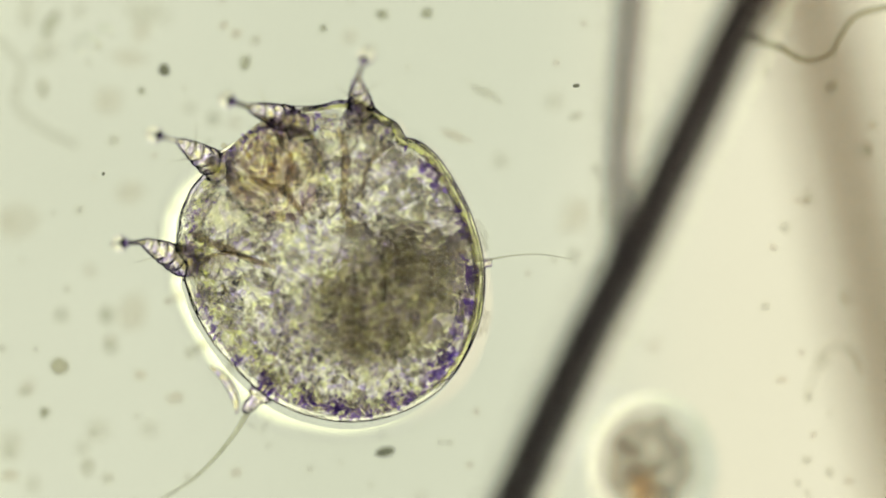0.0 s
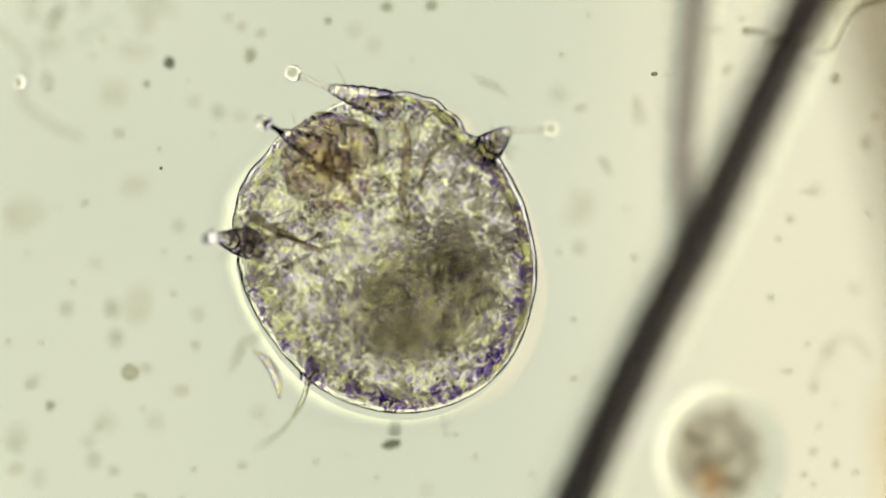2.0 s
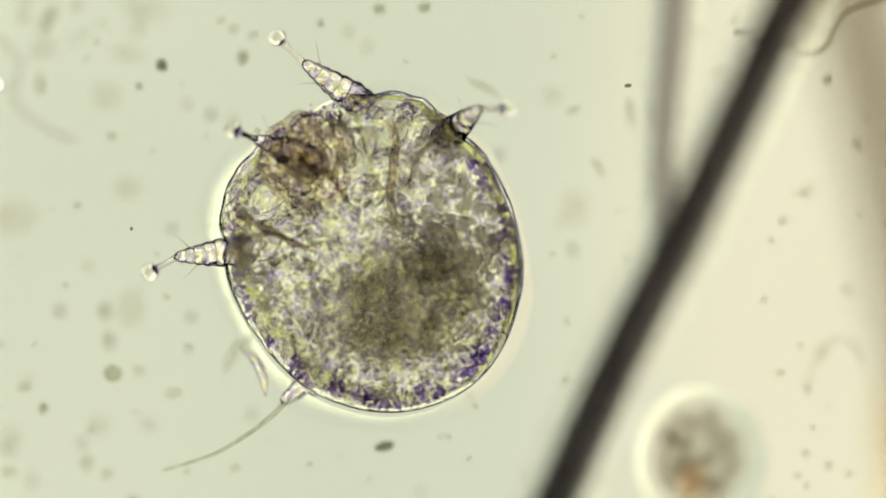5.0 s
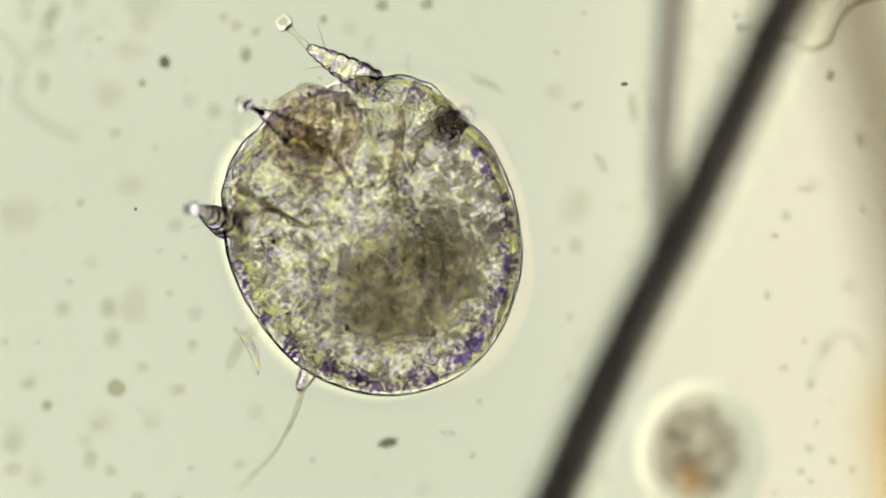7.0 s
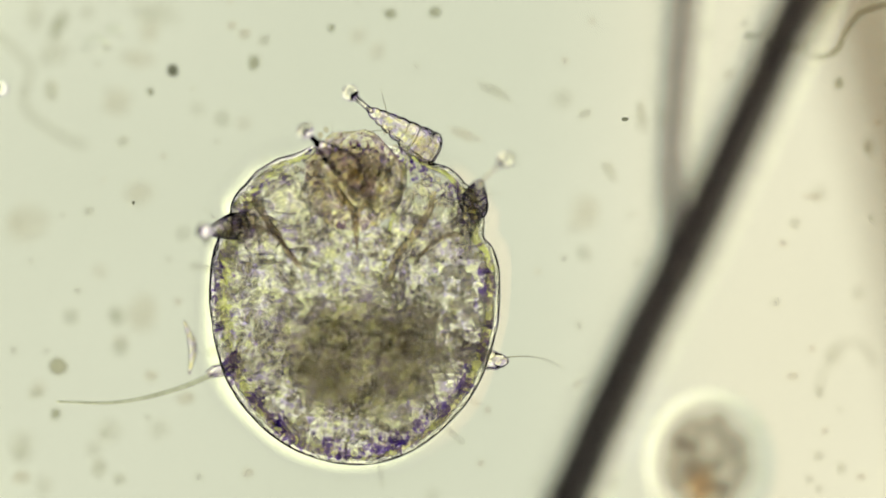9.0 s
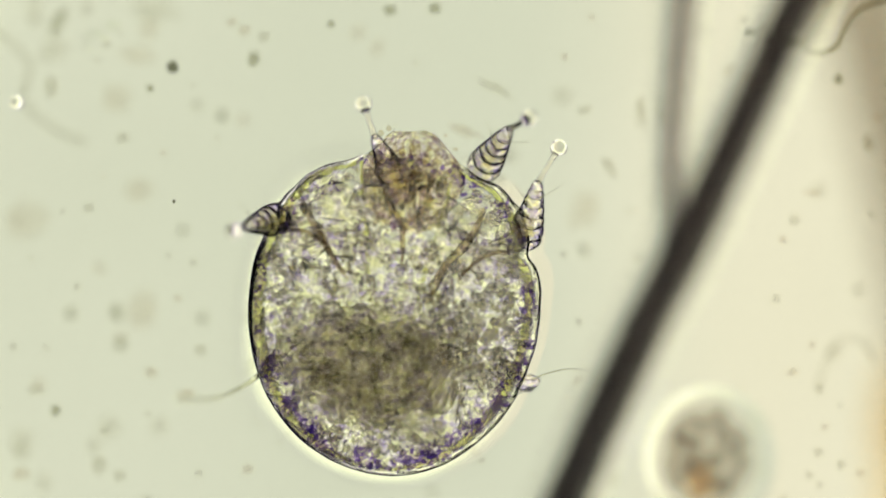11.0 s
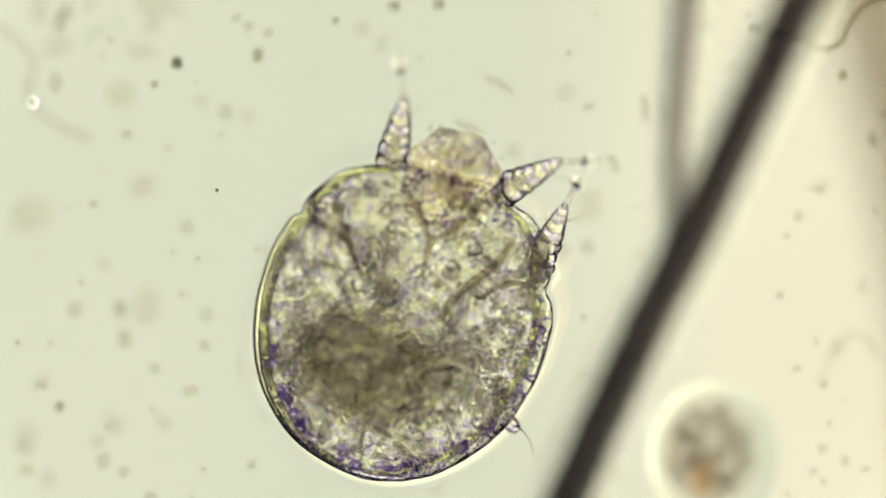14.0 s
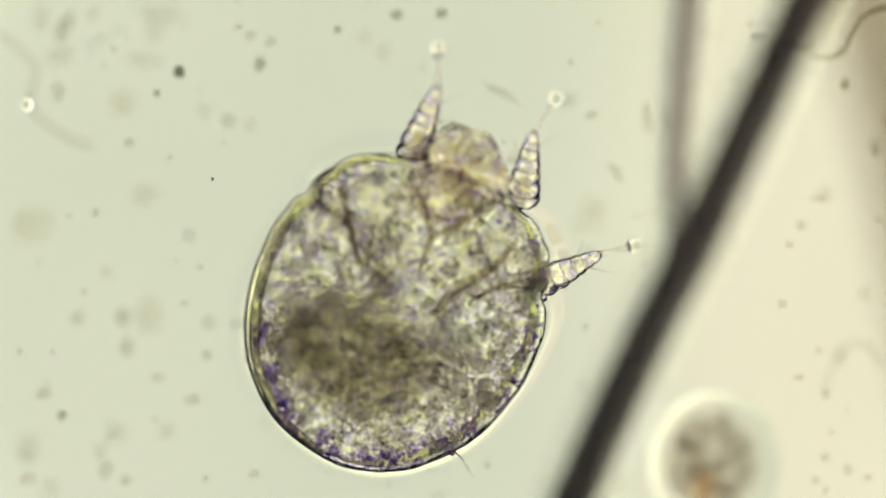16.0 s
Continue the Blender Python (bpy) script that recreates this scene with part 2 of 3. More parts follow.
def hair(name, points, radius, material, label, core=None, halo_wide=0, wide=0.88, aside=0.0):
    """A hair shaft with its darker medulla inside."""
    line = spline([(*plan(x, y, z), z) for x, y, z in points], 14)
    ob = mesh_object(name, *tube(line, radius, 20, 0.04), material)
    if core:
        mesh_object("medulla", *tube([(q[0] + aside, q[1], q[2]) for q in line[2:-2]], lambda s: wide * (radius(s) if callable(radius) else radius), 14, 0.12), core, ob, "dark streak along the middle")
    # clear tube added round the shaft to imitate the bright halo beside it
    if halo_wide:
        mesh_object("hair_halo", *tube(line, lambda s: halo_wide * (radius(s) if callable(radius) else radius), 32), HAIR_HALO_SMEAR, ob, "clear film of fluid round the hair")
    drifting.append((tagged(ob, label, "hair"), (EYE_Z - points[5][2]) / (EYE_Z - FOCUS_Z)))
    return ob


hair("dark_hair", [(2420, -2280, 14), (2120, -1620, 120), (1820, -960, 330), (1558, -330, 420), (1409, 0, 425), (1325, 185, 418), (1217, 415, 405), (1124, 598, 390), (995, 880, 378), (838, 1240, 330), (570, 1840, 190), (300, 2440, 80), (120, 2840, 14)],
     lambda s: 22.6 + 1.2 * s + 1.1 * math.exp(-((s - 0.5) / 0.02) ** 2), HAIR, "dark brown coarse hair lying across the glass", MEDULLA, 1.5, 0.76, -3.6)
hair("pale_hair", [(1350, -2300, 10), (1310, -1600, 130), (1265, -900, 250), (1225, -280, 340), (1206, 0, 350), (1188, 210, 340), (1180, 360, 318), (1178, 440, 300)],
     lambda s: 15.5 - 5.5 * max(0.0, s - 0.6) * 2.5, PALE_SHELL, "pale grey-brown thin hair ending under a dark hair", PALE_HAIR, 1.6)
hair("pale_hair", [(1060, -2500, 20), (1200, -1750, 330), (1350, -950, 640), (1490, -210, 900), (1545, 60, 930), (1600, 300, 940), (1668, 620, 950), (1760, 1040, 900), (1960, 1800, 600), (2160, 2560, 250), (2300, 3100, 20)],
     28, BROAD_HAIR, "broad brown hair lying high above the glass", BROAD_HAIR)


def egg():
    thing = new("egg")
    tagged(thing, "clear round egg with grey-brown yolk and orange spot", "egg")
    mesh_object("shell", *blob((68, 77, 54), 0.01, 1.2, 2.0, 32, 72, (0, 4, 0)), EGG_SHELL, thing, "clear glassy egg shell")
    rng = random.Random(4)
    layers = [blob((46 * k, 54 * k, 36 * k), 0.025, 1.2, 3.0 + k * 4, 22, 40, (-3, 5, 0)) for k in (1.08, 1.02, 0.96, 0.9, 0.8)]
    for i in range(130):
        a, m = rng.uniform(-math.pi, math.pi), math.sqrt(rng.random())
        r = rng.uniform(2.5, 8)
        layers.append(blob((r, r * rng.uniform(0.7, 1.3), r * 0.7), 0.3, 2.0, i * 0.77, 8, 14, (-3 + 39 * m * math.cos(a), 5 + 47 * m * math.sin(a), rng.uniform(-12, 16))))
    mesh_object("yolk", *joined(*layers), EGG, thing, "mottled grey-brown yolk")
    spot = [blob((16 * k, 20 * k, 12 * k), 0.2, 1.9, 8.0 + k, 14, 22, (-14 + 3 * k, -20 + 2 * k, 14)) for k in (1.0, 0.78, 0.5)]
    mesh_object("yolk_spot", *joined(*spot), ORANGE, thing, "pale orange yolk spot")
    return thing


EGG_SHELL = tissue("egg_shell_clear", 1.052, (0.97, 0.98, 0.94), (1, 1, 1), (1, 1, 1), 30.0, 0.0, 90.0)
egg_thing = egg()
EGG_AT = (*plan(1253, 812, 270), 270.0)


# added sheet, out of focus, that paints the lens's warm edge shading
AMBER_Z = 640.0
amber_tint_sheet = mesh_object("amber_tint_sheet", *joined(*[blob((92 * k, 250 * k, 14 * k), 0.12, 1.4, 5.0 + k, 18, 40) for k in (1.0, 0.86, 0.7, 0.5)]), AMBER)
tagged(amber_tint_sheet, "thin amber sheet added high above the glass to tint the view's edge", "skin scale")


# ---- dust stuck to the glass ----
def speck(name, x, y, rx, ry, turn, material, label, seed, z=1.2):
    """A grain of dust or a smudge: a few uneven layers that thin out towards its edge."""
    solid = material is DUST
    rng = random.Random(seed)
    layers = []
    for k in ((1.0,) if solid else (1.2, 0.9, 0.55) if min(rx, ry) > 12 else (1.2, 0.98, 0.74, 0.5)):
        off = 0.0 if solid else 0.32 * (1.15 - k)
        layers.append(blob((rx * PX * k, ry * PX * k, max(1.2, 0.4 * k * min(rx, ry) * PX)), 0.16 if solid else 0.34, 1.9, seed + 3 * k, 10, 20, (rng.gauss(0, off) * rx * PX, rng.gauss(0, off) * ry * PX, 0)))
    ob = mesh_object(name, *joined(*layers), material)
    px, py = plan(x, y, z if z > -100 else -114)  # apparent depth through the glass
    ob.matrix_basis = pose(px * U, py * U, z * U, 0, 0, turn)
    return tagged(ob, label, "dust", "dust specks on the glass")


SPECKS = [(290, 110, 10, 11, 0), (433, 98, 9, 12, 0), (377, 197, 8, 9, 0), (571, 36, 6, 6, 0), (755, 8, 9, 9, 0), (675, 12, 10, 8, 0), (250, 148, 6, 6, 0), (109, 546, 8, 9, 0), (190, 545, 9, 14, 10),
          (196, 600, 8, 11, 0), (341, 555, 7, 8, 0), (80, 718, 8, 9, 0), (684, 785, 18, 9, 10), (307, 400, 7, 7, 0), (1017, 437, 6, 11, 25), (1470, 137, 8, 9, 0), (1527, 250, 8, 10, 0), (88, 30, 8, 25, -28)]
UNDER = (2, 7, 8, 9, 10, 13, 14, 16, 17)
for i, (x, y, rx, ry, turn) in enumerate(SPECKS):
    speck("dust_speck", x, y, rx, ry, turn, DUST if i == 0 or i == 12 else PALE_DUST, "small dark dust speck stuck on clear glass", i * 1.7, -171.5 if i in UNDER else 1.2)
FAINT = [(414, 622, 10, 34, -22), (860, 150, 32, 7, -28), (805, 225, 24, 8, -22), (980, 165, 15, 15, 0), (1015, 365, 22, 30, -20), (1420, 338, 15, 5, -10), (1390, 385, 9, 9, 0), (1062, 290, 8, 18, 30), (28, 380, 34, 28, 0), (20, 770, 18, 22, 0),
         (235, 540, 24, 30, 0), (310, 690, 14, 10, 0), (1432, 685, 7, 9, 0), (240, 880, 12, 9, 0), (230, 330, 22, 18, 0), (1430, 797, 8, 8, 0), (1470, 819, 7, 10, 0), (1505, 834, 8, 6, 0), (1431, 856, 6, 6, 0), (1414, 838, 7, 6, 0), (1278, 122, 12, 8, 30),
         (1118, 185, 8, 16, 0), (1018, 190, 12, 7, 20), (1385, 655, 10, 6, 0), (1355, 525, 7, 7, 0),
         (47, 12, 14, 24, 0), (249, 43, 15, 18, 0), (258, 12, 38, 19, -10), (80, 80, 24, 18, 20), (230, 89, 28, 14, -10), (190, 165, 23, 21, 0), (74, 144, 12, 16, 0), (417, 46, 10, 9, 0), (451, 58, 9, 9, 0),
         (200, 236, 10, 9, 0), (395, 31, 8, 7, 0), (46, 680, 13, 9, 0), (175, 750, 19, 18, 0), (249, 652, 10, 9, 0), (264, 747, 14, 13, 0), (193, 833, 10, 9, 0), (19, 830, 13, 10, 0), (337, 612, 9, 9, 0), (157, 814, 12, 14, 0), (420, 823, 9, 8, 0), (59, 845, 13, 16, 0)]
for i, (x, y, rx, ry, turn) in enumerate(FAINT):
    brown = i % 3 == 2 or min(rx, ry) > 20
    speck("smudge", x, y, rx, ry, turn, BROWN_SMUDGE if brown else SMUDGE, "faint brownish smudge on clear glass" if brown else "faint grey smudge on clear glass", 40 + i * 1.3, -171.2 if min(rx, ry) > 12 else 1.2)
rng = random.Random(7)
for i in range(110):
    r = rng.uniform(3, 6.5) if i % 4 else rng.uniform(8, 13)
    speck("smudge", rng.uniform(-60, 1640), rng.uniform(-50, 930), r * rng.uniform(0.7, 1.4), r, rng.uniform(0, 180), SMUDGE if i % 3 else BROWN_SMUDGE, "faint grey smudge on clear glass" if i % 3 else "faint brownish smudge on clear glass", i * 0.91, 1.2 if i % 4 else -171.2)


smear = mesh_object("clear_smear", *joined(blob((15, 10, 3), 0.3, 1.7, 3.3, 12, 28), blob((9, 6, 2), 0.3, 1.7, 7.3, 10, 22, (26, 8, 0))), HAIR_HALO_SMEAR)
smear.matrix_basis = pose(plan(150, 62, 1)[0] * U, plan(150, 62, 1)[1] * U, 3.2 * U, 0, 0, 20)
tagged(smear, "small clear smear of fluid on the glass", "smear")


def fibre(points, radius, material, label, under=False):
    line = spline([(*plan(x, y, -114 if under else 2), -170 - radius * 1.3 if under else radius * 0.8) for x, y in points], 8)
    return tagged(mesh_object("fibre", *tube(line, radius, 10, 0.25), material), label, "fibre")


fibre([(1305, 53), (1345, 58), (1385, 66)], 4.2, LINT_END, "short dark lint end stuck on the glass")
fibre([(1385, 66), (1408, 82), (1440, 89), (1468, 76), (1484, 45), (1510, 12), (1570, -6), (1640, -20)], 3.8, LINT, "curly grey lint fibre stuck on the glass")
fibre([(-30, 40), (12, 74), (36, 105), (30, 140), (24, 165), (45, 195), (85, 222), (135, 244)], 4.6, FAINT_LINT, "faint curly lint fibre on the glass", True)
fibre([(1430, 684), (1445, 640), (1465, 606), (1490, 595), (1515, 606), (1532, 636)], 3.6, FAINT_LINT, "faint looped lint fibre on the glass", True)


# ---- the mite ----
BODY_Z, BODY_H = 80.0, 56.0
mite = new("mite")
tagged(mite, "round translucent mite with stubby legs crawling on the glass", "mite")


def outline(a):
    """Half-width of the trunk by the angle from straight ahead: full behind, flatter in front, pinched where fore and hind body meet."""
    c = math.cos(a)
    r = 164 + 26 * max(0.0, -c) ** 2 + 16 * max(0.0, c) ** 1.1 - 9 * math.exp(-(a / 0.24) ** 2)
    r += 4.5 * math.exp(-((abs(a) - 0.72) / 0.2) ** 2) - 3.5 * math.exp(-((abs(a) - 0.42) / 0.07) ** 2)
    r -= 9 * math.exp(-((a - 1.1) / 0.075) ** 2) + 5 * math.exp(-((a + 1.05) / 0.06) ** 2)
    r += 3.2 * max(0.0, c) ** 0.5 * noise.noise(Vector((9 * math.sin(a), 9 * c, 3.0)))
    return r + 1.8 * noise.noise(Vector((2.2 * math.sin(a), 2.2 * c, 7.0)))


def trunk(scale=1.0, height=BODY_H, relief=1.0, na=220, nr=40, seed=0.0):
    verts, faces = [], []
    rows = []
    for i in range(2 * nr + 1):
        s = -math.pi / 2 + math.pi * i / (2 * nr)
        row = []
        for k in range(na):
            a = 2 * math.pi * k / na
            w = (a + math.pi) % (2 * math.pi) - math.pi
            r = outline(w) * scale * math.cos(s) ** 0.42 if 0 < i < 2 * nr else 0.01
            x, y = r * math.sin(a), r * math.cos(a)
            z = height * math.copysign(abs(math.sin(s)) ** 0.9, s)
            thin = min(1.0, max(0.0, (y - 90) / 55)) * math.exp(-(x / 60) ** 2)
            z *= 1 - 0.97 * thin
            q = Vector((x, y, z))
            lift = 3.2 * noise.noise(q * 0.022 + Vector((seed, 0, 0))) + 1.6 * noise.noise(q * 0.07) + 0.7 * math.sin(y * 0.55 + 2.5 * noise.noise(q * 0.02)) * (0.4 + 0.6 * noise.noise(q * 0.015))
            grow = 1 + relief * lift * 0.35 / max(r, 40)
            row.append(len(verts))
            verts.append((x * grow, y * grow, BODY_Z + z + relief * lift * math.copysign(min(1, abs(z) / 20), z)))
        rows.append(row)
    for i in range(2 * nr):
        for k in range(na):
            a, b = rows[i][k], rows[i][(k + 1) % na]
            c, d = rows[i + 1][(k + 1) % na], rows[i + 1][k]
            faces.append((a, d, c, b))
    return verts, [tuple(reversed(f)) for f in faces]


trunk_part = mesh_object("trunk", *trunk(), CUTICLE, mite, "granular translucent yellowish-grey trunk")

# refracting ring added to imitate the bright halo round the flank; it thins outwards
def film(na=220, nr=16, reach=30.0):
    verts, faces = [], []
    for sign in (1, -1):
        o = len(verts)
        for i in range(nr + 1):
            t = i / nr
            for k in range(na):
                a = 2 * math.pi * k / na
                w = (a + math.pi) % (2 * math.pi) - math.pi
                lobe = (0.75 + 0.5 * noise.noise(Vector((1.6 * math.cos(a), 1.6 * math.sin(a), 4)))) * (1 - 0.9 * math.exp(-(w / 0.34) ** 2)) * (1 + 0.25 * math.exp(-((w + 1.7) / 0.8) ** 2)) * (1 - 0.45 * math.exp(-((w - 1.7) / 0.8) ** 2)) * (1 - 0.12 * math.exp(-((abs(w) - math.pi) / 0.7) ** 2))
                r = outline(w) - 1 + (reach * lobe + 1) * t
                verts.append((r * math.sin(a), r * math.cos(a), BODY_Z + sign * (0.05 + 9.8 * lobe * (1 - t) ** 1.5)))
        for i in range(nr):
            for k in range(na):
                a, b = o + i * na + k, o + i * na + (k + 1) % na
                faces.append((a, a + na, b + na, b) if sign < 0 else (a, b, b + na, a + na))
    return verts, [tuple(reversed(f)) for f in faces]


halo_ring = mesh_object("halo_ring", *film(), HALO_CLEAR, mite, "bright clear film of fluid round the trunk")

# skin edge along the flank: a tube whose yellow tint paints the bright rim fringe
def fold_line(lift):
    n = 220
    pts = []
    for k in range(n + 1):
        w = -math.pi + 2 * math.pi * k / n
        if abs(w) < 0.34:
            continue
        r = outline(w) - 4.2 + 1.6 * noise.noise(Vector((3 * math.cos(w), 3 * math.sin(w), lift)))
        pts.append((r * math.sin(w), r * math.cos(w), BODY_Z + lift))
    half = len(pts) // 2
    return pts[half:] + pts[:half]


fold_fringes = []
for side in (-1, 1):
    edge = [q for q in fold_line(6) if side * q[0] >= -0.5]
    edge.sort(key=lambda q: math.atan2(q[0], q[1]))
    ring = tube(edge, lambda s, w=(7.4 if side < 0 else 5.0): 0.8 + w * math.sin(math.pi * s) ** 0.6, 16)
    fold_fringes.append(mesh_object("fold_fringe", *ring, FOLD_FRINGE, mite, "clear yellowish folded skin edge"))

# gut: a ragged bean of food with short side branches, clump over clump
rng = random.Random(11)
bits = []
for i in range(7):
    k = 0.4 + 0.62 * (i / 6) ** 0.8
    bits.append(blob((104 * k, 74 * k, 4 + 5 * k), 0.22, 1.7 + 0.9 * (i % 3), 1.7 * i, 16, 44, (rng.gauss(0, 16 * (1.15 - k)), -62 + rng.gauss(0, 14 * (1.15 - k)), BODY_Z - 22 + rng.uniform(-4, 4))))
for i in range(70):
    a, m = rng.uniform(-math.pi, math.pi), math.sqrt(rng.uniform(0.02, 1.0))
    reach = 1 + 0.3 * math.sin(5 * a + 0.8) * m
    r = rng.uniform(9, 27) * (1.15 - 0.4 * m)
    bits.append(blob((r, r * rng.uniform(0.6, 1.2), 3 + 0.2 * r), 0.26, 2.0, 9 + i * 0.83, 10, 22, (104 * m * reach * math.sin(a), -62 + 76 * m * reach * math.cos(a), BODY_Z + rng.uniform(-36, -12))))
while len(bits) < 420:
    x, y = rng.uniform(-115, 115), rng.uniform(-145, 30)
    if math.hypot(x / 104, (y + 64) / 78) + 0.5 * noise.noise(Vector((x * 0.022, y * 0.022, 2.2))) > rng.uniform(0.45, 1.25):
        continue
    r = rng.uniform(1.8, 6.0)
    bits.append(blob((r, r * rng.uniform(0.7, 1.3), r * 0.7), 0.2, 1.6, len(bits) * 0.61, 7, 10, (x, y, BODY_Z + rng.uniform(-34, 24))))
gut = mesh_object("gut", *joined(*bits), GUT, mite, "dark olive-brown gut mass seen through the trunk")

# snout with paired brown mouthparts
def snout_mesh():
    """A rounded lobe that thins out backwards under the front of the trunk."""
    verts, faces = blob((57, 56, 34), 0.05, 2.0, 4.0, 28, 40, (0, 158, BODY_Z))
    return [(x, y, BODY_Z + (z - BODY_Z) * (1 - 0.94 * min(1.0, max(0.0, (178 - y) / 62)))) for x, y, z in verts], faces


snout = mesh_object("snout", *snout_mesh(), SNOUT_SKIN, mite, "rounded clear snout")
def palp(sx):
    """A fan of fine brown ridges with granules between them."""
    rng = random.Random(20 + sx)
    bits = []
    for i in range(3):
        k = sx * (4 + 10 * i + rng.uniform(-2, 2))
        bits.append(tube(spline([(sx * (4 + 5 * i), 128 + i * 2, BODY_Z + 14), (k * 0.9, 164, BODY_Z + 20), (k, 200 - 2.2 * i, BODY_Z + 14)], 5), lambda s: 1.2 + 3.0 * math.sin(math.pi * (0.1 + 0.85 * s)), 8, 0.5))
    for i in range(70):
        s = rng.uniform(1.0, 3.6)
        bits.append(blob((s, s * rng.uniform(0.8, 1.7), s), 0.2, 1.6, i * 0.7, 6, 8, (sx * abs(rng.gauss(18, 15)), rng.gauss(165, 20), BODY_Z + rng.uniform(0, 22))))
    return joined(*bits)


for sx in (-1, 1):
    mesh_object("mouthpart", *palp(sx), MOUTH, snout, "reddish-brown ridged mouthpart")


# soft lobes at the leg roots and cloudy tissue between them
for sx in (-1, 1):
    for x, y, r in ((38, 112, 25), (78, 112, 24), (62, 72, 27), (108, 66, 25), (122, 96, 18), (28, 60, 20)):
        mesh_object("coxal_lobe", *blob((r, r * 0.9, 15), 0.12, 1.8, x * 0.1 + sx, 14, 22, (sx * x, y, BODY_Z + 18)), LOBE, mite)


def tissue_slab(na=300, nr=64, scale=0.982):
    """A lens of granular tissue through the middle of the trunk, uneven on both faces."""
    verts, faces = [], []
    for sign in (1, -1):
        o = len(verts)
        for i in range(nr + 1):
            m = 0.002 + 0.998 * i / nr
            for k in range(na):
                a = 2 * math.pi * k / na
                w = (a + math.pi) % (2 * math.pi) - math.pi
                r = outline(w) * scale * m
                q = Vector((r * math.sin(a), r * math.cos(a), 40.0 * sign))
                lump = 2.6 * noise.noise(q * 0.04) + 0.9 * noise.noise(q * 0.11) + 0.5 * noise.noise(q * 0.22)
                z = 3.0 + (7.0 + lump) * (1 - m ** 6)
                verts.append((q.x, q.y, BODY_Z + 4 + sign * z))
        for i in range(nr):
            for k in range(na):
                a, b = o + i * na + k, o + i * na + (k + 1) % na
                faces.append((a, a + na, b + na, b) if sign > 0 else (a, b, b + na, a + na))
    e = (nr + 1) * na
    for k in range(na):
        a, b = nr * na + k, nr * na + (k + 1) % na
        faces.append((a, e + a, e + b, b))
    return verts, [tuple(reversed(f)) for f in faces]


mesh_object("tissue", *tissue_slab(), TISSUE, mite, "granular yellowish tissue with purple specks")


def rod(points, r):
    line = spline([(x, y, BODY_Z + z - 14) for x, y, z in points], 8)
    return tube(line, lambda s: 0.72 * r * (0.45 + 0.75 * math.sin(math.pi * min(1, 0.15 + 0.85 * s)) ** 0.7), 12, 0.5)


for pts, r in (([(-26, 128, 34), (-16, 112, 36), (-3, 96, 36), (0, 74, 34), (2, 52, 32)], 4.0), ([(28, 128, 34), (18, 112, 36), (4, 98, 36), (1, 84, 34)], 3.6),
               ([(-118, 106, 30), (-102, 84, 34), (-78, 52, 36), (-56, 26, 36)], 4.6), ([(86, 122, 30), (82, 100, 34), (64, 70, 36), (46, 44, 36), (40, 22, 32), (34, 8, 28)], 5.4),
               ([(-132, 74, 22), (-108, 74, 30), (-84, 60, 34), (-66, 38, 34)], 3.0), ([(132, 74, 22), (108, 74, 30), (84, 60, 34), (66, 38, 34)], 3.0),
               ([(-138, -70, 20), (-120, -66, 26), (-104, -50, 28)], 1.3), ([(138, -70, 20), (120, -66, 26), (104, -50, 28)], 1.3)):
    mesh_object("chitin_rod", *rod(pts, r), CHITIN, mite, "dark brown chitin rod")

# droplets of fat under the skin, and darker purple grains along the hind margin
def scatter(count, seed, where, sizes, heights=None, clumps=0.25):
    rng = random.Random(seed)
    bits = []
    while len(bits) < count:
        a, m = where(rng)
        r = outline(a) * m
        x, y = r * math.sin(a), r * math.cos(a)
        if clumps and noise.noise(Vector((x * 0.045, y * 0.045, seed))) < rng.uniform(-clumps, clumps) + 0.04 * max(0.0, y) / 100:
            continue
        z = BODY_Z + (rng.uniform(*heights) if heights else rng.uniform(-0.1, 0.8) * BODY_H * math.sqrt(max(0.02, 1 - m * m)))
        s = rng.uniform(*sizes)
        bits.append(blob((s, s * rng.uniform(0.85, 1.25), s), 0.12, 1.5, len(bits) * 0.37, 5, 7, (x, y, z)))
    return joined(*bits)


droplets = mesh_object("fat", *scatter(3000, 3, lambda g: (g.uniform(-math.pi, math.pi), math.sqrt(g.uniform(0.02, 0.86))), (1.2, 3.2), (12, 27)), DROPLETS, mite, "clear yellowish fat droplets under the skin")
tagged(droplets, kind="stuff")
rng = random.Random(31)
bits = []
for i in range(300):
    x, y = rng.gauss(86, 30), rng.gauss(-28, 42)
    if math.hypot(x, y) > 148:
        continue
    r = rng.uniform(2.0, 4.4)
    bits.append(blob((r, r, r), 0.03, 1.5, i * 0.3, 8, 12, (x, y, BODY_Z + rng.uniform(24, 34))))
clear_beads = mesh_object("fat_cluster", *joined(*bits), DROPLETS, mite, "cluster of tiny clear fat beads")
tagged(clear_beads, kind="stuff")
grains = mesh_object("margin_grains", *scatter(1500, 5, lambda g: (math.pi + g.gauss(0, 1.4), min(0.965, 0.92 + g.gauss(0, 0.035))), (0.9, 2.5), (2, 24)), GRAIN, mite, "purple-grey pigment grains along the hind margin")
tagged(grains, kind="stuff")

LEG_LONG, PEDICEL_LONG = 84.0, 46.0


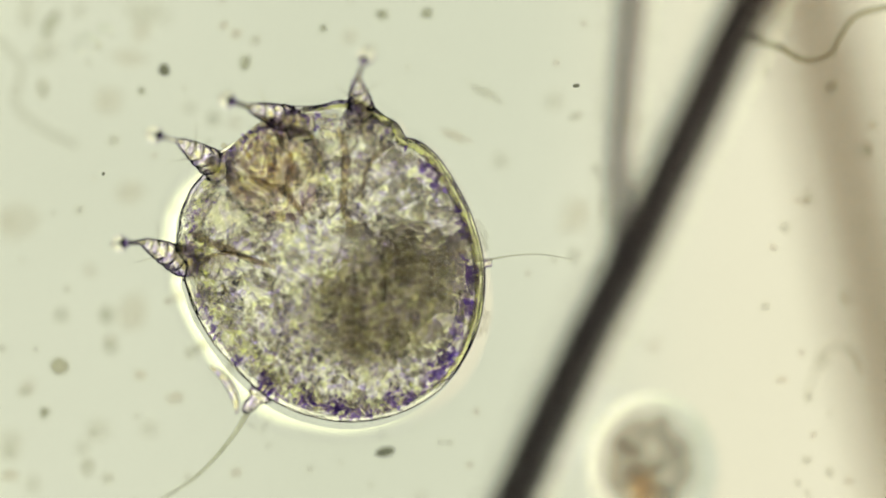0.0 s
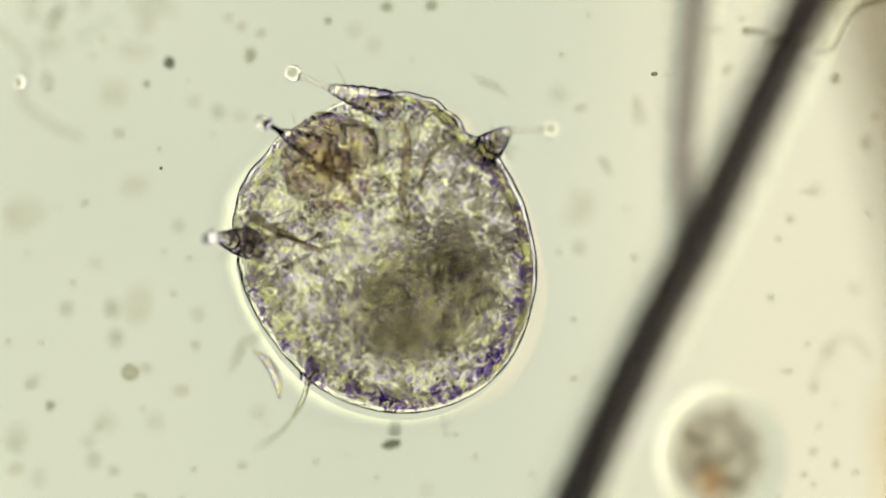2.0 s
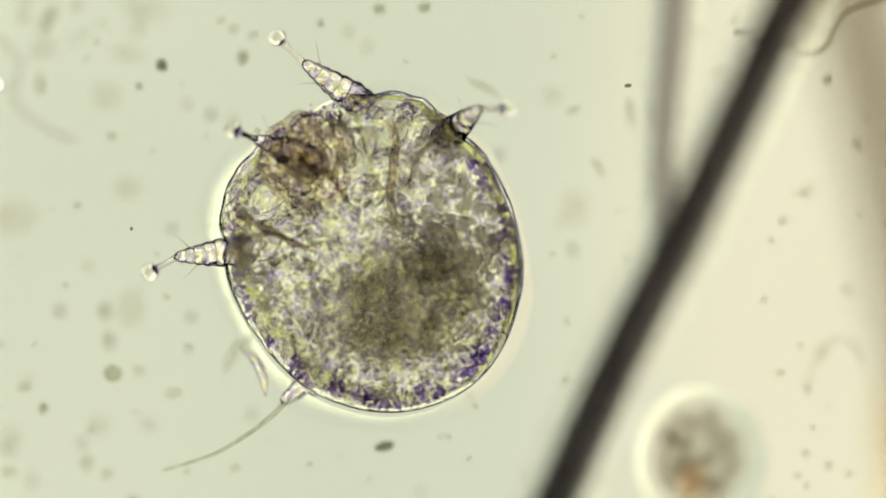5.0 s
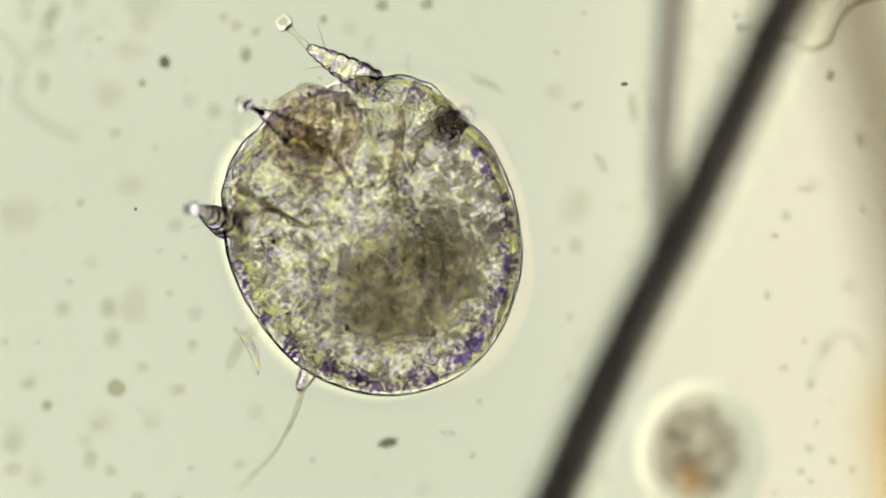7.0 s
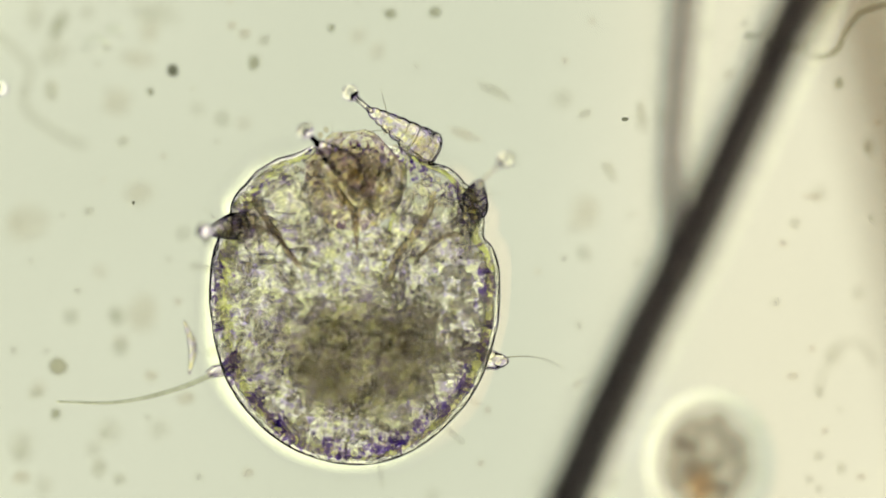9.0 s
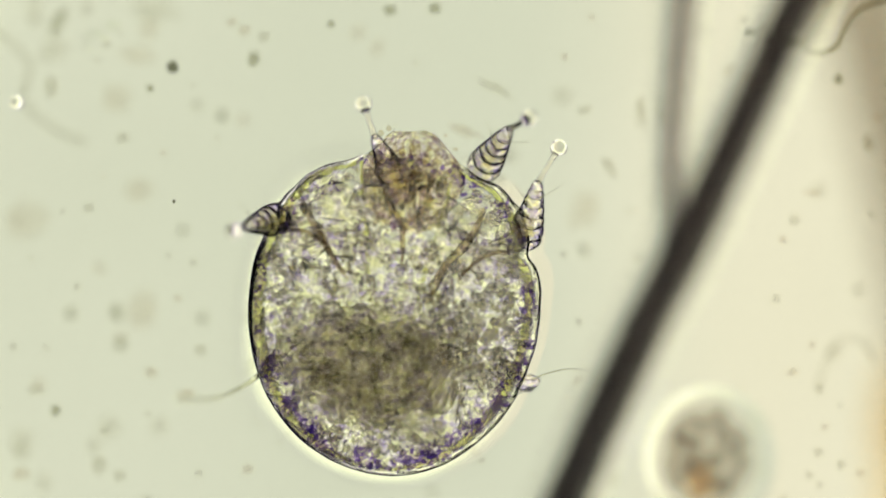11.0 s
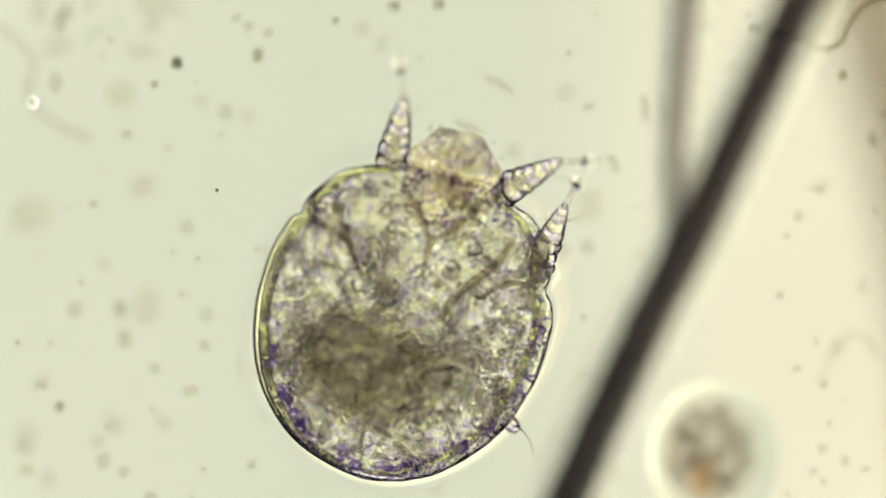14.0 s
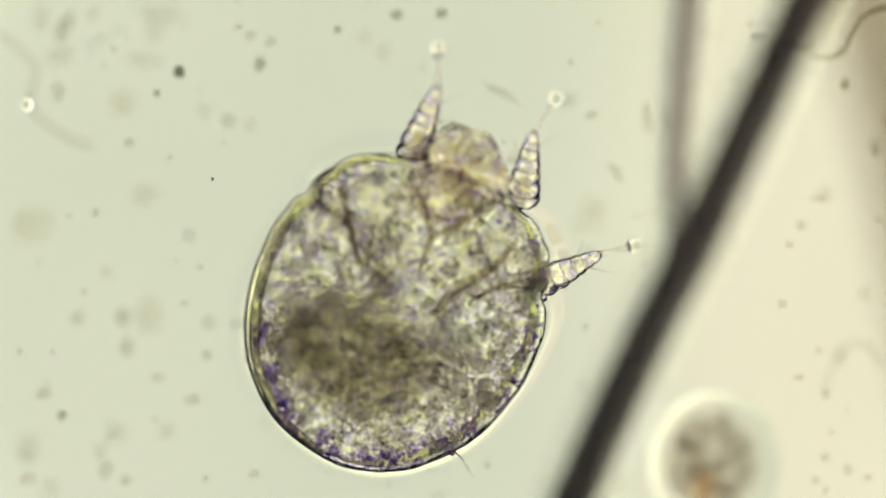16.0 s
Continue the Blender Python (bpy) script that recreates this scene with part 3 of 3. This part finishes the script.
def leg_mesh():
    """A stubby cone of swollen rings, each folded into the one before it, on a round root."""
    n = 90
    line = [(0, LEG_LONG * (-0.13 + 1.13 * i / n), 0) for i in range(n + 1)]
    joints = (0.0, 0.2, 0.37, 0.52, 0.66, 0.78, 0.89, 1.001)

    def r(s):
        k = max(i for i, j in enumerate(joints) if j <= s)
        f = (s - joints[k]) / (joints[k + 1] - joints[k])
        swell = 0.76 + 0.24 * math.sin(math.pi * min(1.0, 0.12 + 0.88 * f)) ** 0.55
        cap = math.sqrt(max(0.02, 1 - (1 - s / 0.17) ** 2)) if s < 0.17 else 1.0
        return (18.2 * (1 - s) ** 0.8 + 4.8) * swell * cap
    bulb = blob((16.5, 17, 14), 0.1, 1.6, 2.6, 14, 24, (0, 3, -7))
    return joined(tube(line, r, 24, 0.09), bulb)


def pedicel_mesh():
    """A thin stalk that widens into a bell-shaped sucker."""
    line = [(0, PEDICEL_LONG * i / 20 * 0.86, 0) for i in range(21)]
    stalk = tube(line, lambda s: 2.5 + 1.3 * (1 - s) ** 3 + 1.8 * s ** 6, 12)
    return joined(stalk, blob((9.4, 9.6, 9.0), 0.04, 1.5, 2.0, 14, 20, (0, PEDICEL_LONG, 0)))


def leg(label):
    part = mesh_object("leg", *leg_mesh(), LEG_WALL, mite, label)
    pedicel = mesh_object("pedicel", *pedicel_mesh(), SUCKER, part, "clear stalk ending in a round sucker")
    for sx, y, tilt in ((1, 62, 30), (-1, 50, 24)):
        b = mesh_object("bristle", *tube(spline([(0, 0, 0), (2.5 * sx, 16, 1), (7 * sx, 34, 0)], 6), lambda s: 0.8 * (1 - 0.7 * s), 6), BRISTLE, part)
        b.matrix_basis = pose(sx * 5 * U, y * U, 3 * U, 0, 0, -sx * tilt)
    return part, pedicel


legs = [leg("stubby ringed translucent leg with sucker") for _ in range(4)]


def rear_leg(long, thick):
    stub = mesh_object("rear_leg", *tube([(0, -10 + i * 1.5, 0) for i in range(30)], lambda s: (13 * (1 - s) ** 0.8 + 4.6) * (0.84 + 0.16 * abs(math.sin(s * 13))), 18), LEG_WALL, mite, "short ringed rear leg")
    mesh_object("long_bristle", *tube(spline([(0, 14, 0), (-long * 0.05, 14 + long * 0.3, 1), (-long * 0.05, 14 + long * 0.65, 0), (long * 0.03, 14 + long, -1)], 12), lambda s: thick * (1 - 0.7 * s) + 0.25, 10), BRISTLE, stub, "long tapering bristle")
    return stub


rear_left, rear_right = rear_leg(190, 3.3), rear_leg(112, 0.9)

flake = mesh_object("skin_flake", *tube(spline([(0, 0, 0), (5, 20, 3), (4, 42, 2), (-2, 62, 0)], 8), lambda s: 0.7 + 3.2 * math.sin(math.pi * min(1, s * 0.9 + 0.05)), 12, 0.1), LEG_WALL, mite, "thin clear flake of shed skin")


# ---- small drifting bodies ----
bubble = mesh_object("droplet", *blob((8, 8, 8), 0.0, 1, 0, 14, 20), SUCKER)
tagged(bubble, "tiny round clear droplet drifting above the glass", "droplet")
mote = mesh_object("mote", *blob((4.0, 2.4, 2), 0.2, 2, 1, 8, 10), DUST)
tagged(mote, "tiny dark mote drifting above the glass", "mote")
mote_small = mesh_object("mote", *blob((2.0, 2.0, 2), 0.2, 2, 4, 8, 10), DUST)
tagged(mote_small, "tiny dark mote drifting above the glass", "mote")
crumb = mesh_object("crumb", *blob((9.5, 10, 5), 0.2, 1.8, 6, 10, 16), LINT)
tagged(crumb, "small grey crumb drifting over the glass", "crumb")


def at(x, y, z, rx=0, ry=0, rz=0):
    return pose(x * U, y * U, z * U, rx, ry, rz)


# ---- everything that moves ----
STAGE_ROWS = [
    (0, -58), (0.5, -48.5), (0.6, -43.4), (0.7, -15.9), (0.8, 6.4), (0.9, 20.4), (1, 29.3), (1.5, 14), (2, 7.7), (2.5, 4.5), (3, 1.9), (3.5, 0), (4, -1.9),
    (6.5, -8.9), (7, -9.6), (8, -10.2), (9, -10.2), (11.5, -10.2), (13, -11.5), (16, -13.4),
]
MITE_ROWS = [
    (0, -125.1, -2.9, 31.8), (0.5, -119.3, 0, 28.2), (0.6, -112.6, -1.4, 27.2), (0.7, -83, -3.5, 26.2), (0.8, -58.5, -6.2, 26.1),
    (1, -34.6, -10.6, 25.1), (1.5, -58.9, -5.6, 28.1), (2, -70.7, -0.8, 28.1), (2.5, -65.2, -1.4, 29.1), (3, -56.2, 1.4, 28), (3.5, -55.1, 3.5, 28),
    (4, -70.4, 2, 28), (6.5, -79.6, 13.8, 24.9), (7, -81.3, 18.7, 23.9), (7.5, -111.2, -7, 16.9), (8, -114.2, -19.2, 10.8), (8.5, -121.4, -32.4, 3.8),
    (9, -111.5, -44.8, -2.2), (11.5, -61.8, -61.9, -7.2), (12, -69.1, -46.2, -9.2), (12.5, -73.5, -40.5, -12.3), (13, -65.1, -56.3, -15.2),
    (13.5, -59.1, -72.9, -16.2), (14, -58.8, -76.6, -16.2), (14.5, -49.8, -71.3, -17.2), (15, -59.8, -63.8, -19.2), (15.5, -68.7, -56.8, -20.2),
    (16, -68.6, -56.7, -22.2),
]
RIGHT_SECOND = [
    (0, 109, 113, -34, 54, -26, 50), (0.5, 22, 20, -53, -5, 0, -8), (1, 124, 92, -10, 38, -12, 33), (1.5, 126, 70, -60, 38, -16, 20),
    (2, 146, 46, -81, 60, -35, 0), (2.5, 127, 47, -92, 68, 0, 88), (3, 22, 20, -53, -5, 0, -8), (3.5, 140, 66, 2, 38, 0, 88),
    (3.75, 141, 72, -23, 50, -22, 73), (4, 143, 77, -47, 62, -44, 58), (6.5, 102, 74, -85, 38, -37, 44), (7, 121, 75, -94, 68, 0, 88),
    (7.5, 22, 20, -53, -5, 0, -8), (8, 22, 20, -53, -5, 0, -8), (8.5, 132, 96, -6, 52, -38, 57), (9, 128, 101, -18, 68, -28, 31),
    (11.5, 143, 87, 0, 38, -23, 0), (12, 124, 80, -40, 61, -19, 21), (12.5, 133, 91, -29, 54, -8, 64), (13, 138, 90, -1, 31, -17, 19),
    (13.5, 140, 83, -36, 50, -33, 65), (14, 131, 99, 0, 28, -2, 37), (14.5, 140, 93, -5, 32, -18, 15), (15, 142, 78, -36, 27, -15, 39),
    (15.5, 139, 74, -31, 29, -11, 34), (16, 138, 80, -35, 20, -11, 30),
]
RIGHT_FIRST = [
    (0, 48, 151, 36, 54, -1, 63), (0.5, 69, 153, -22, 54, -12, 23), (1, 76, 162, 48, 36, -10, 43), (1.5, 73, 156, 49, 25, -8, 50),
    (2, 82, 140, 45, 34, -5, 0), (2.5, 77, 147, 54, 28, -10, 0), (3, 63, 154, 34, 34, -9, 27), (3.5, 78, 148, 42, 20, 1, 32),
    (4, 77, 149, 50, 20, -9, 31), (6.5, 43, 160, -19, 36, -10, 36), (7, 66, 155, 36, 20, -17, 37), (7.5, 81, 162, 46, 24, -4, 31),
    (8, 82, 161, 55, 35, -18, 0), (8.5, 79, 164, 56, 20, -15, 43), (9, 79, 171, 60, 20, -9, 54), (10.25, 83, 172, 13, 43, -22, 58),
    (11.5, 87, 173, -35, 65, -36, 62), (12, 79, 165, 19, 38, -43, 29), (12.5, 84, 168, 20, 38, -44, 0), (13, 57, 152, -55, 38, -42, 65),
    (13.25, 58, 162, -13, 35, -34, 48), (13.5, 60, 173, 29, 31, -26, 30), (14, 68, 168, -37, 38, -27, 48), (14.5, 66, 172, -5, 31, -18, 23),
    (15, 73, 170, 20, 20, -27, 11), (15.5, 73, 163, -31, 30, -9, 29), (16, 82, 167, 18, 21, -27, 7),
]
LEFT_FIRST = [
    (0, -55, 152, 15, 54, 21, 59), (0.5, -21, 139, 27, 54, 11, 61), (1, -15, 131, 33, 54, -2, 66), (1.5, -21, 121, 19, 38, 6, 47),
    (2, 0, 117, 35, 38, -10, 66), (2.5, 11, 122, 43, 38, -46, 55), (3, -61, 134, 25, 38, 27, 45), (3.5, -16, 116, 34, 38, -12, 61),
    (4, -3, 118, 41, 38, -17, 68), (6.5, -34, 121, 42, 38, 12, 53), (7, -21, 116, 32, 38, 0, 68), (7.5, -11, 110, 34, 38, -5, 70),
    (8, -2, 110, 38, 38, -29, 70), (8.5, 3, 113, 49, 38, -20, 69), (9, 7, 131, 53, 38, -12, 70), (11.5, -20, 133, 18, 38, -6, 30),
    (12, -62, 185, -1, 46, 23, 45), (12.5, -69, 165, 7, 68, 15, 70), (13, -51, 155, -6, 38, 5, 0), (13.5, -57, 163, 24, 38, 2, 52),
    (14, -64, 167, 10, 31, 16, 26), (14.5, -64, 168, 13, 31, 13, 21), (15, -60, 170, 0, 30, 25, 29), (15.5, -52, 168, 0, 21, 16, 8),
    (16, -52, 169, 6, 20, 16, 15),
]
LEFT_SECOND = [
    (0, -145, 81, 21, 54, 34, 67), (0.5, -143, 83, 30, 68, 0, 88), (1, -133, 78, 44, 68, 0, 88), (1.5, -134, 111, -13, 38, 9, 58),
    (2, -132, 77, 42, 68, 0, 88), (2.5, -134, 69, 40, 68, 0, 88), (2.75, -138, 76, 50, 68, 53, 76), (3, -142, 83, 60, 68, 106, 63),
    (3.5, -128, 79, 85, 66, 51, 66), (4, -123, 71, 91, 37, 33, 49), (5.25, -141, 66, 58, 37, 27, 52), (6.5, -159, 62, 25, 37, 22, 54),
    (7, -147, 72, 25, 68, 0, 88), (7.5, -117, 86, 78, 68, 0, 88), (8, -126, 87, 92, 68, 0, 88), (8.5, -126, 76, 102, 66, 0, 88),
    (9, -125, 79, 109, 65, 0, 88), (11.5, -143, 93, 112, 62, 13, 65), (11.75, -133, 108, 60, 58, 13, 54), (12, -124, 123, 7, 54, 13, 42),
    (12.5, -124, 115, 17, 46, 13, 41), (13, -22, 20, 53, -5, 0, -8), (13.5, -22, 20, 53, -5, 0, -8), (14, -22, 20, 53, -5, 0, -8),
    (14.5, -22, 20, 53, -5, 0, -8), (15, -22, 20, 53, -5, 0, -8), (15.5, -22, 20, 53, -5, 0, -8), (16, -22, 20, 53, -5, 0, -8),
]
LEFT_REAR = [
    (0, -156, -87, 108, 44), (0.5, -149, -86, 112, 66), (1, -152, -76, 121, 55), (1.5, -145, -86, 117, 55), (2, -142, -81, 125, 66),
    (2.5, -145, -78, 92, 0), (3, -146, -85, 86, 8), (3.5, -153, -74, 91, 15), (4, -153, -84, 92, 20), (6.5, -134, -116, 119, 60), (7, -134, -115, 131, 49),
    (7.5, -160, -90, 108, 50), (8, -160, -92, 112, 50), (8.5, -147, -96, 108, 36), (9, -139, -88, 104, 19), (11.5, -124, -76, 118, 62),
    (12.5, -112, -70, 118, 62), (13.5, -92, -52, 112, 70), (16, -92, -52, 112, 70),
]
RIGHT_REAR = [
    (0, 120, -82, 243, 0), (0.5, 97, -66, 246, 66), (4, 50, -55, 246, 66), (6.5, 44, -59, 215, 62), (7, 47, -69, 216, 62), (7.5, 128, -88, 230, 0),
    (8, 127, -83, 249, 39), (8.5, 145, -69, 256, 41), (9, 151, -68, 272, 47), (11.5, 151, -77, 293, 50), (12, 163, -78, 289, 49),
    (12.5, 172, -72, 287, 54), (13, 161, -66, 285, 66), (13.5, 154, -94, 261, 83), (14, 155, -89, 254, 83), (14.5, 142, -114, 257, 83),
    (15, 111, -141, 231, 81), (15.5, 109, -155, 227, 83), (16, 119, -133, 292, 83),
]
BUBBLE_ROWS = [
    (0, -519.6, 200.2), (0.7, -458.3, 185.9), (0.8, -456.1, 188.4), (1, -453.1, 188.1), (1.5, -484.9, 198.3), (2, -483.3, 188.6), (2.5, -487.3, 188),
    (3, -497.3, 189.7), (3.5, -493.6, 187.5), (4, -495.6, 187.3), (6.5, -505.9, 190.3), (8, -512.1, 185), (9, -509.3, 190.7), (11.5, -489.9, 169.5),
    (12, -491.5, 171.1), (12.5, -490, 174.4), (13, -477.7, 170.6), (13.5, -475.4, 168.6), (14, -477.1, 166.7), (14.5, -477.7, 170.7), (15, -481.2, 173.1),
    (15.5, -487.6, 175), (16, -486.2, 173.7),
]
SPECK_ROWS = [
    (0, 150.1, 195), (0.5, 162.7, 206.1), (1, 244.6, 200.5), (1.5, 234.4, 202.4), (2, 232.3, 198.9), (2.5, 222.5, 196.9), (3, 219.5, 198.3),
    (3.5, 216.2, 198.3), (4, 212.3, 192.4), (6.5, 210.9, 186.4), (7, 203.6, 184.7), (7.5, 178.1, 163.8), (8, 179.8, 157.7), (8.5, 184.2, 155.3),
    (9, 194.7, 154.4), (11.5, 237.1, 174.1), (12, 224, 164.3), (12.5, 226.2, 166.7), (14.5, 254.4, 160.2), (16, 256.7, 159.4),
]
MOTE_ROWS = [
    (0, -383.3, 93.6), (1, -280.8, 78), (1.5, -312.6, 99.7), (4, -338.1, 24), (6.5, -362.7, 37), (7, -348.4, 45.1), (7.5, -375.7, 58.7), (8, -370.3, 58.2),
    (8.5, -366.6, 62.2), (11.5, -304.8, 59), (12, -299.3, 74.7), (12.5, -297.2, 79.8), (13, -274, 75.3), (13.5, -267.9, 75.3), (14, -270.9, 67),
    (14.5, -262.5, 70.4), (15, -269.8, 84.3), (15.5, -283.8, 92.6), (16, -278.6, 90),
]
CRUMB_ROWS = [
    (0, -432.3, -124.7), (0.5, -413.9, -128.2), (1, -329.6, -131.9), (1.5, -347.4, -121.7), (2, -359.2, -139.1), (2.5, -369.7, -133.3), (3, -378, -129.1),
    (3.5, -382, -134.6), (4, -376.3, -136.7), (6.5, -369.4, -148), (7, -371.2, -157.6), (7.5, -424.1, -146.5), (8, -427.2, -143.7), (8.5, -433, -139.8),
    (9, -446, -123.3), (11.5, -549.8, -128.8), (16, -563.9, -121.2),
]
AMBER_ROWS = [(0, 1830, 960), (0.6, 1810, 960), (1, 1740, 955), (4, 1728, 950), (6.5, 1770, 940), (7, 1710, 940), (7.5, 1690, 940), (8, 1690, 940), (8.5, 1780, 940), (9, 1770, 940), (11.5, 1700, 930), (12.5, 1712, 930), (13, 1670, 930), (13.5, 1658, 930), (14, 1740, 930), (14.5, 1830, 940), (16, 1830, 940)]
GUT_ROWS = [(0, 24), (1, 14), (2, 8), (4, 7), (7, 7), (9, 6), (11.5, -20), (12.5, -20), (16, -27)]
ROLL_ROWS = [(0, -6, 6), (1, -4, 0), (4, -4, 0), (7, -4, 0), (7.5, -7, 4), (8, -9, 8), (8.5, -6, 4), (9, -2, 0), (11.5, 4, 0), (12.5, 6, 2), (13, 8, 12), (13.5, 10, 22), (14, 9, 18), (14.5, 8, 3), (15, 8, 3), (15.5, 9, 20), (16, 10, 28)]
FRINGE_ROWS = [(0, 15, 0), (1, 15, -5), (4, 14, -3), (7, 12, -3), (7.5, 8, 0), (8, 6, 1), (8.5, 7, 0), (9, 9, -5), (11.5, 1, -10), (12.5, 0, -14), (16, 0, -9)]
HALO_ROWS = [(0, -7, -5), (2, -5, -6), (4, -4, -4), (7, 1, -2), (7.5, 3, 3), (8, 3, 4), (8.5, 4, 2), (9, 1, -1), (11.5, 2, 0), (12.5, 4, 1), (13, 5, 3), (14, 5, 4), (15, 4, 2), (16, 5, 4)]
SNOUT_ROWS = [(0, 0, -40), (1, -6, -40), (3, -12, -38), (4, -20, -36), (6.5, -18, -32), (7.5, -14, -28), (8, -14, -28), (8.5, -14, -28), (9, -4, -26), (11.5, 5, -7), (12.5, 6, 4), (16, 2, 6)]
FLAKE_ROWS = [(0, -189, -92, 60, 0), (4, -189, -92, 60, 0), (6.5, -184, -96, 60, 0), (7.5, -192, -94, 60, 4), (8.5, -189, -96, 60, 4), (9.5, -182, -96, 44, 10), (11, -142, -104, 18, 24), (16, -138, -104, 18, 26)]


def motions():
    for ob, k in drifting:
        walk(ob, [(t, at(x * k, 0, 0)) for t, x in STAGE_ROWS])
    walk(egg_thing, [(t, at(EGG_AT[0] + x, EGG_AT[1], EGG_AT[2])) for t, x in STAGE_ROWS])
    def rolled(t):
        return [float(np.interp(t, [r[0] for r in ROLL_ROWS], [r[k] for r in ROLL_ROWS])) for k in (1, 2)]
    def pitched(t):
        return float(np.interp(t, (0, 11.5, 13, 13.5, 16), (0, 0, 5, 8, 8)))
    walk(mite, [(t, at(x, y, BODY_Z + rolled(t)[1], pitched(t), rolled(t)[0], turn) @ at(0, 0, -BODY_Z)) for t, x, y, turn in MITE_ROWS])
    walk(flake, [(t, at(x, y, z, 0, 0, rz)) for t, x, y, z, rz in FLAKE_ROWS])
    walk(snout, [(t, at(x, y, 0)) for t, x, y in SNOUT_ROWS])
    walk(halo_ring, [(t, at(x, y, 0)) for t, x, y in HALO_ROWS])
    for k, fold in enumerate(fold_fringes):
        walk(fold, [(r[0], at(r[1 + k], 0, -1.6 * max(0, r[1 + k]))) for r in FRINGE_ROWS])
    walk(gut, [(t, at(x, -8, 0)) for t, x in GUT_ROWS])
    for (part, pedicel), rows in zip(legs, (RIGHT_SECOND, RIGHT_FIRST, LEFT_FIRST, LEFT_SECOND)):
        base, tip = [], []
        for t, x, y, heading, rise, turn, lift in rows:
            m = at(x, y, 64, rise, 0, heading)
            p = at(0, 0, 0, lift, 0, heading + turn)
            p = m.to_3x3().to_4x4().inverted() @ p
            p.translation = (0, LEG_LONG * 0.98 * U, 0)
            base.append((t, m))
            tip.append((t, p))
        walk(part, base)
        walk(pedicel, tip)
    walk(rear_left, [(t, at(x, y, 48, rise, 0, heading)) for t, x, y, heading, rise in LEFT_REAR])
    walk(rear_right, [(t, at(x, y, 48, rise, 0, heading)) for t, x, y, heading, rise in RIGHT_REAR])
    walk(amber_tint_sheet, [(t, at(*plan(x, y, AMBER_Z), AMBER_Z, 0, 0, 4)) for t, x, y in AMBER_ROWS])
    walk(bubble, [(t, at(x * 1.027, y * 1.027, 8.2)) for t, x, y in BUBBLE_ROWS])
    walk(mote, [(t, at(x, y, 85)) for t, x, y in SPECK_ROWS])
    walk(crumb, [(t, at(x * 1.027, y * 1.027, 5)) for t, x, y in CRUMB_ROWS])
    walk(mote_small, [(t, at(x, y, 85)) for t, x, y in MOTE_ROWS])


motions()
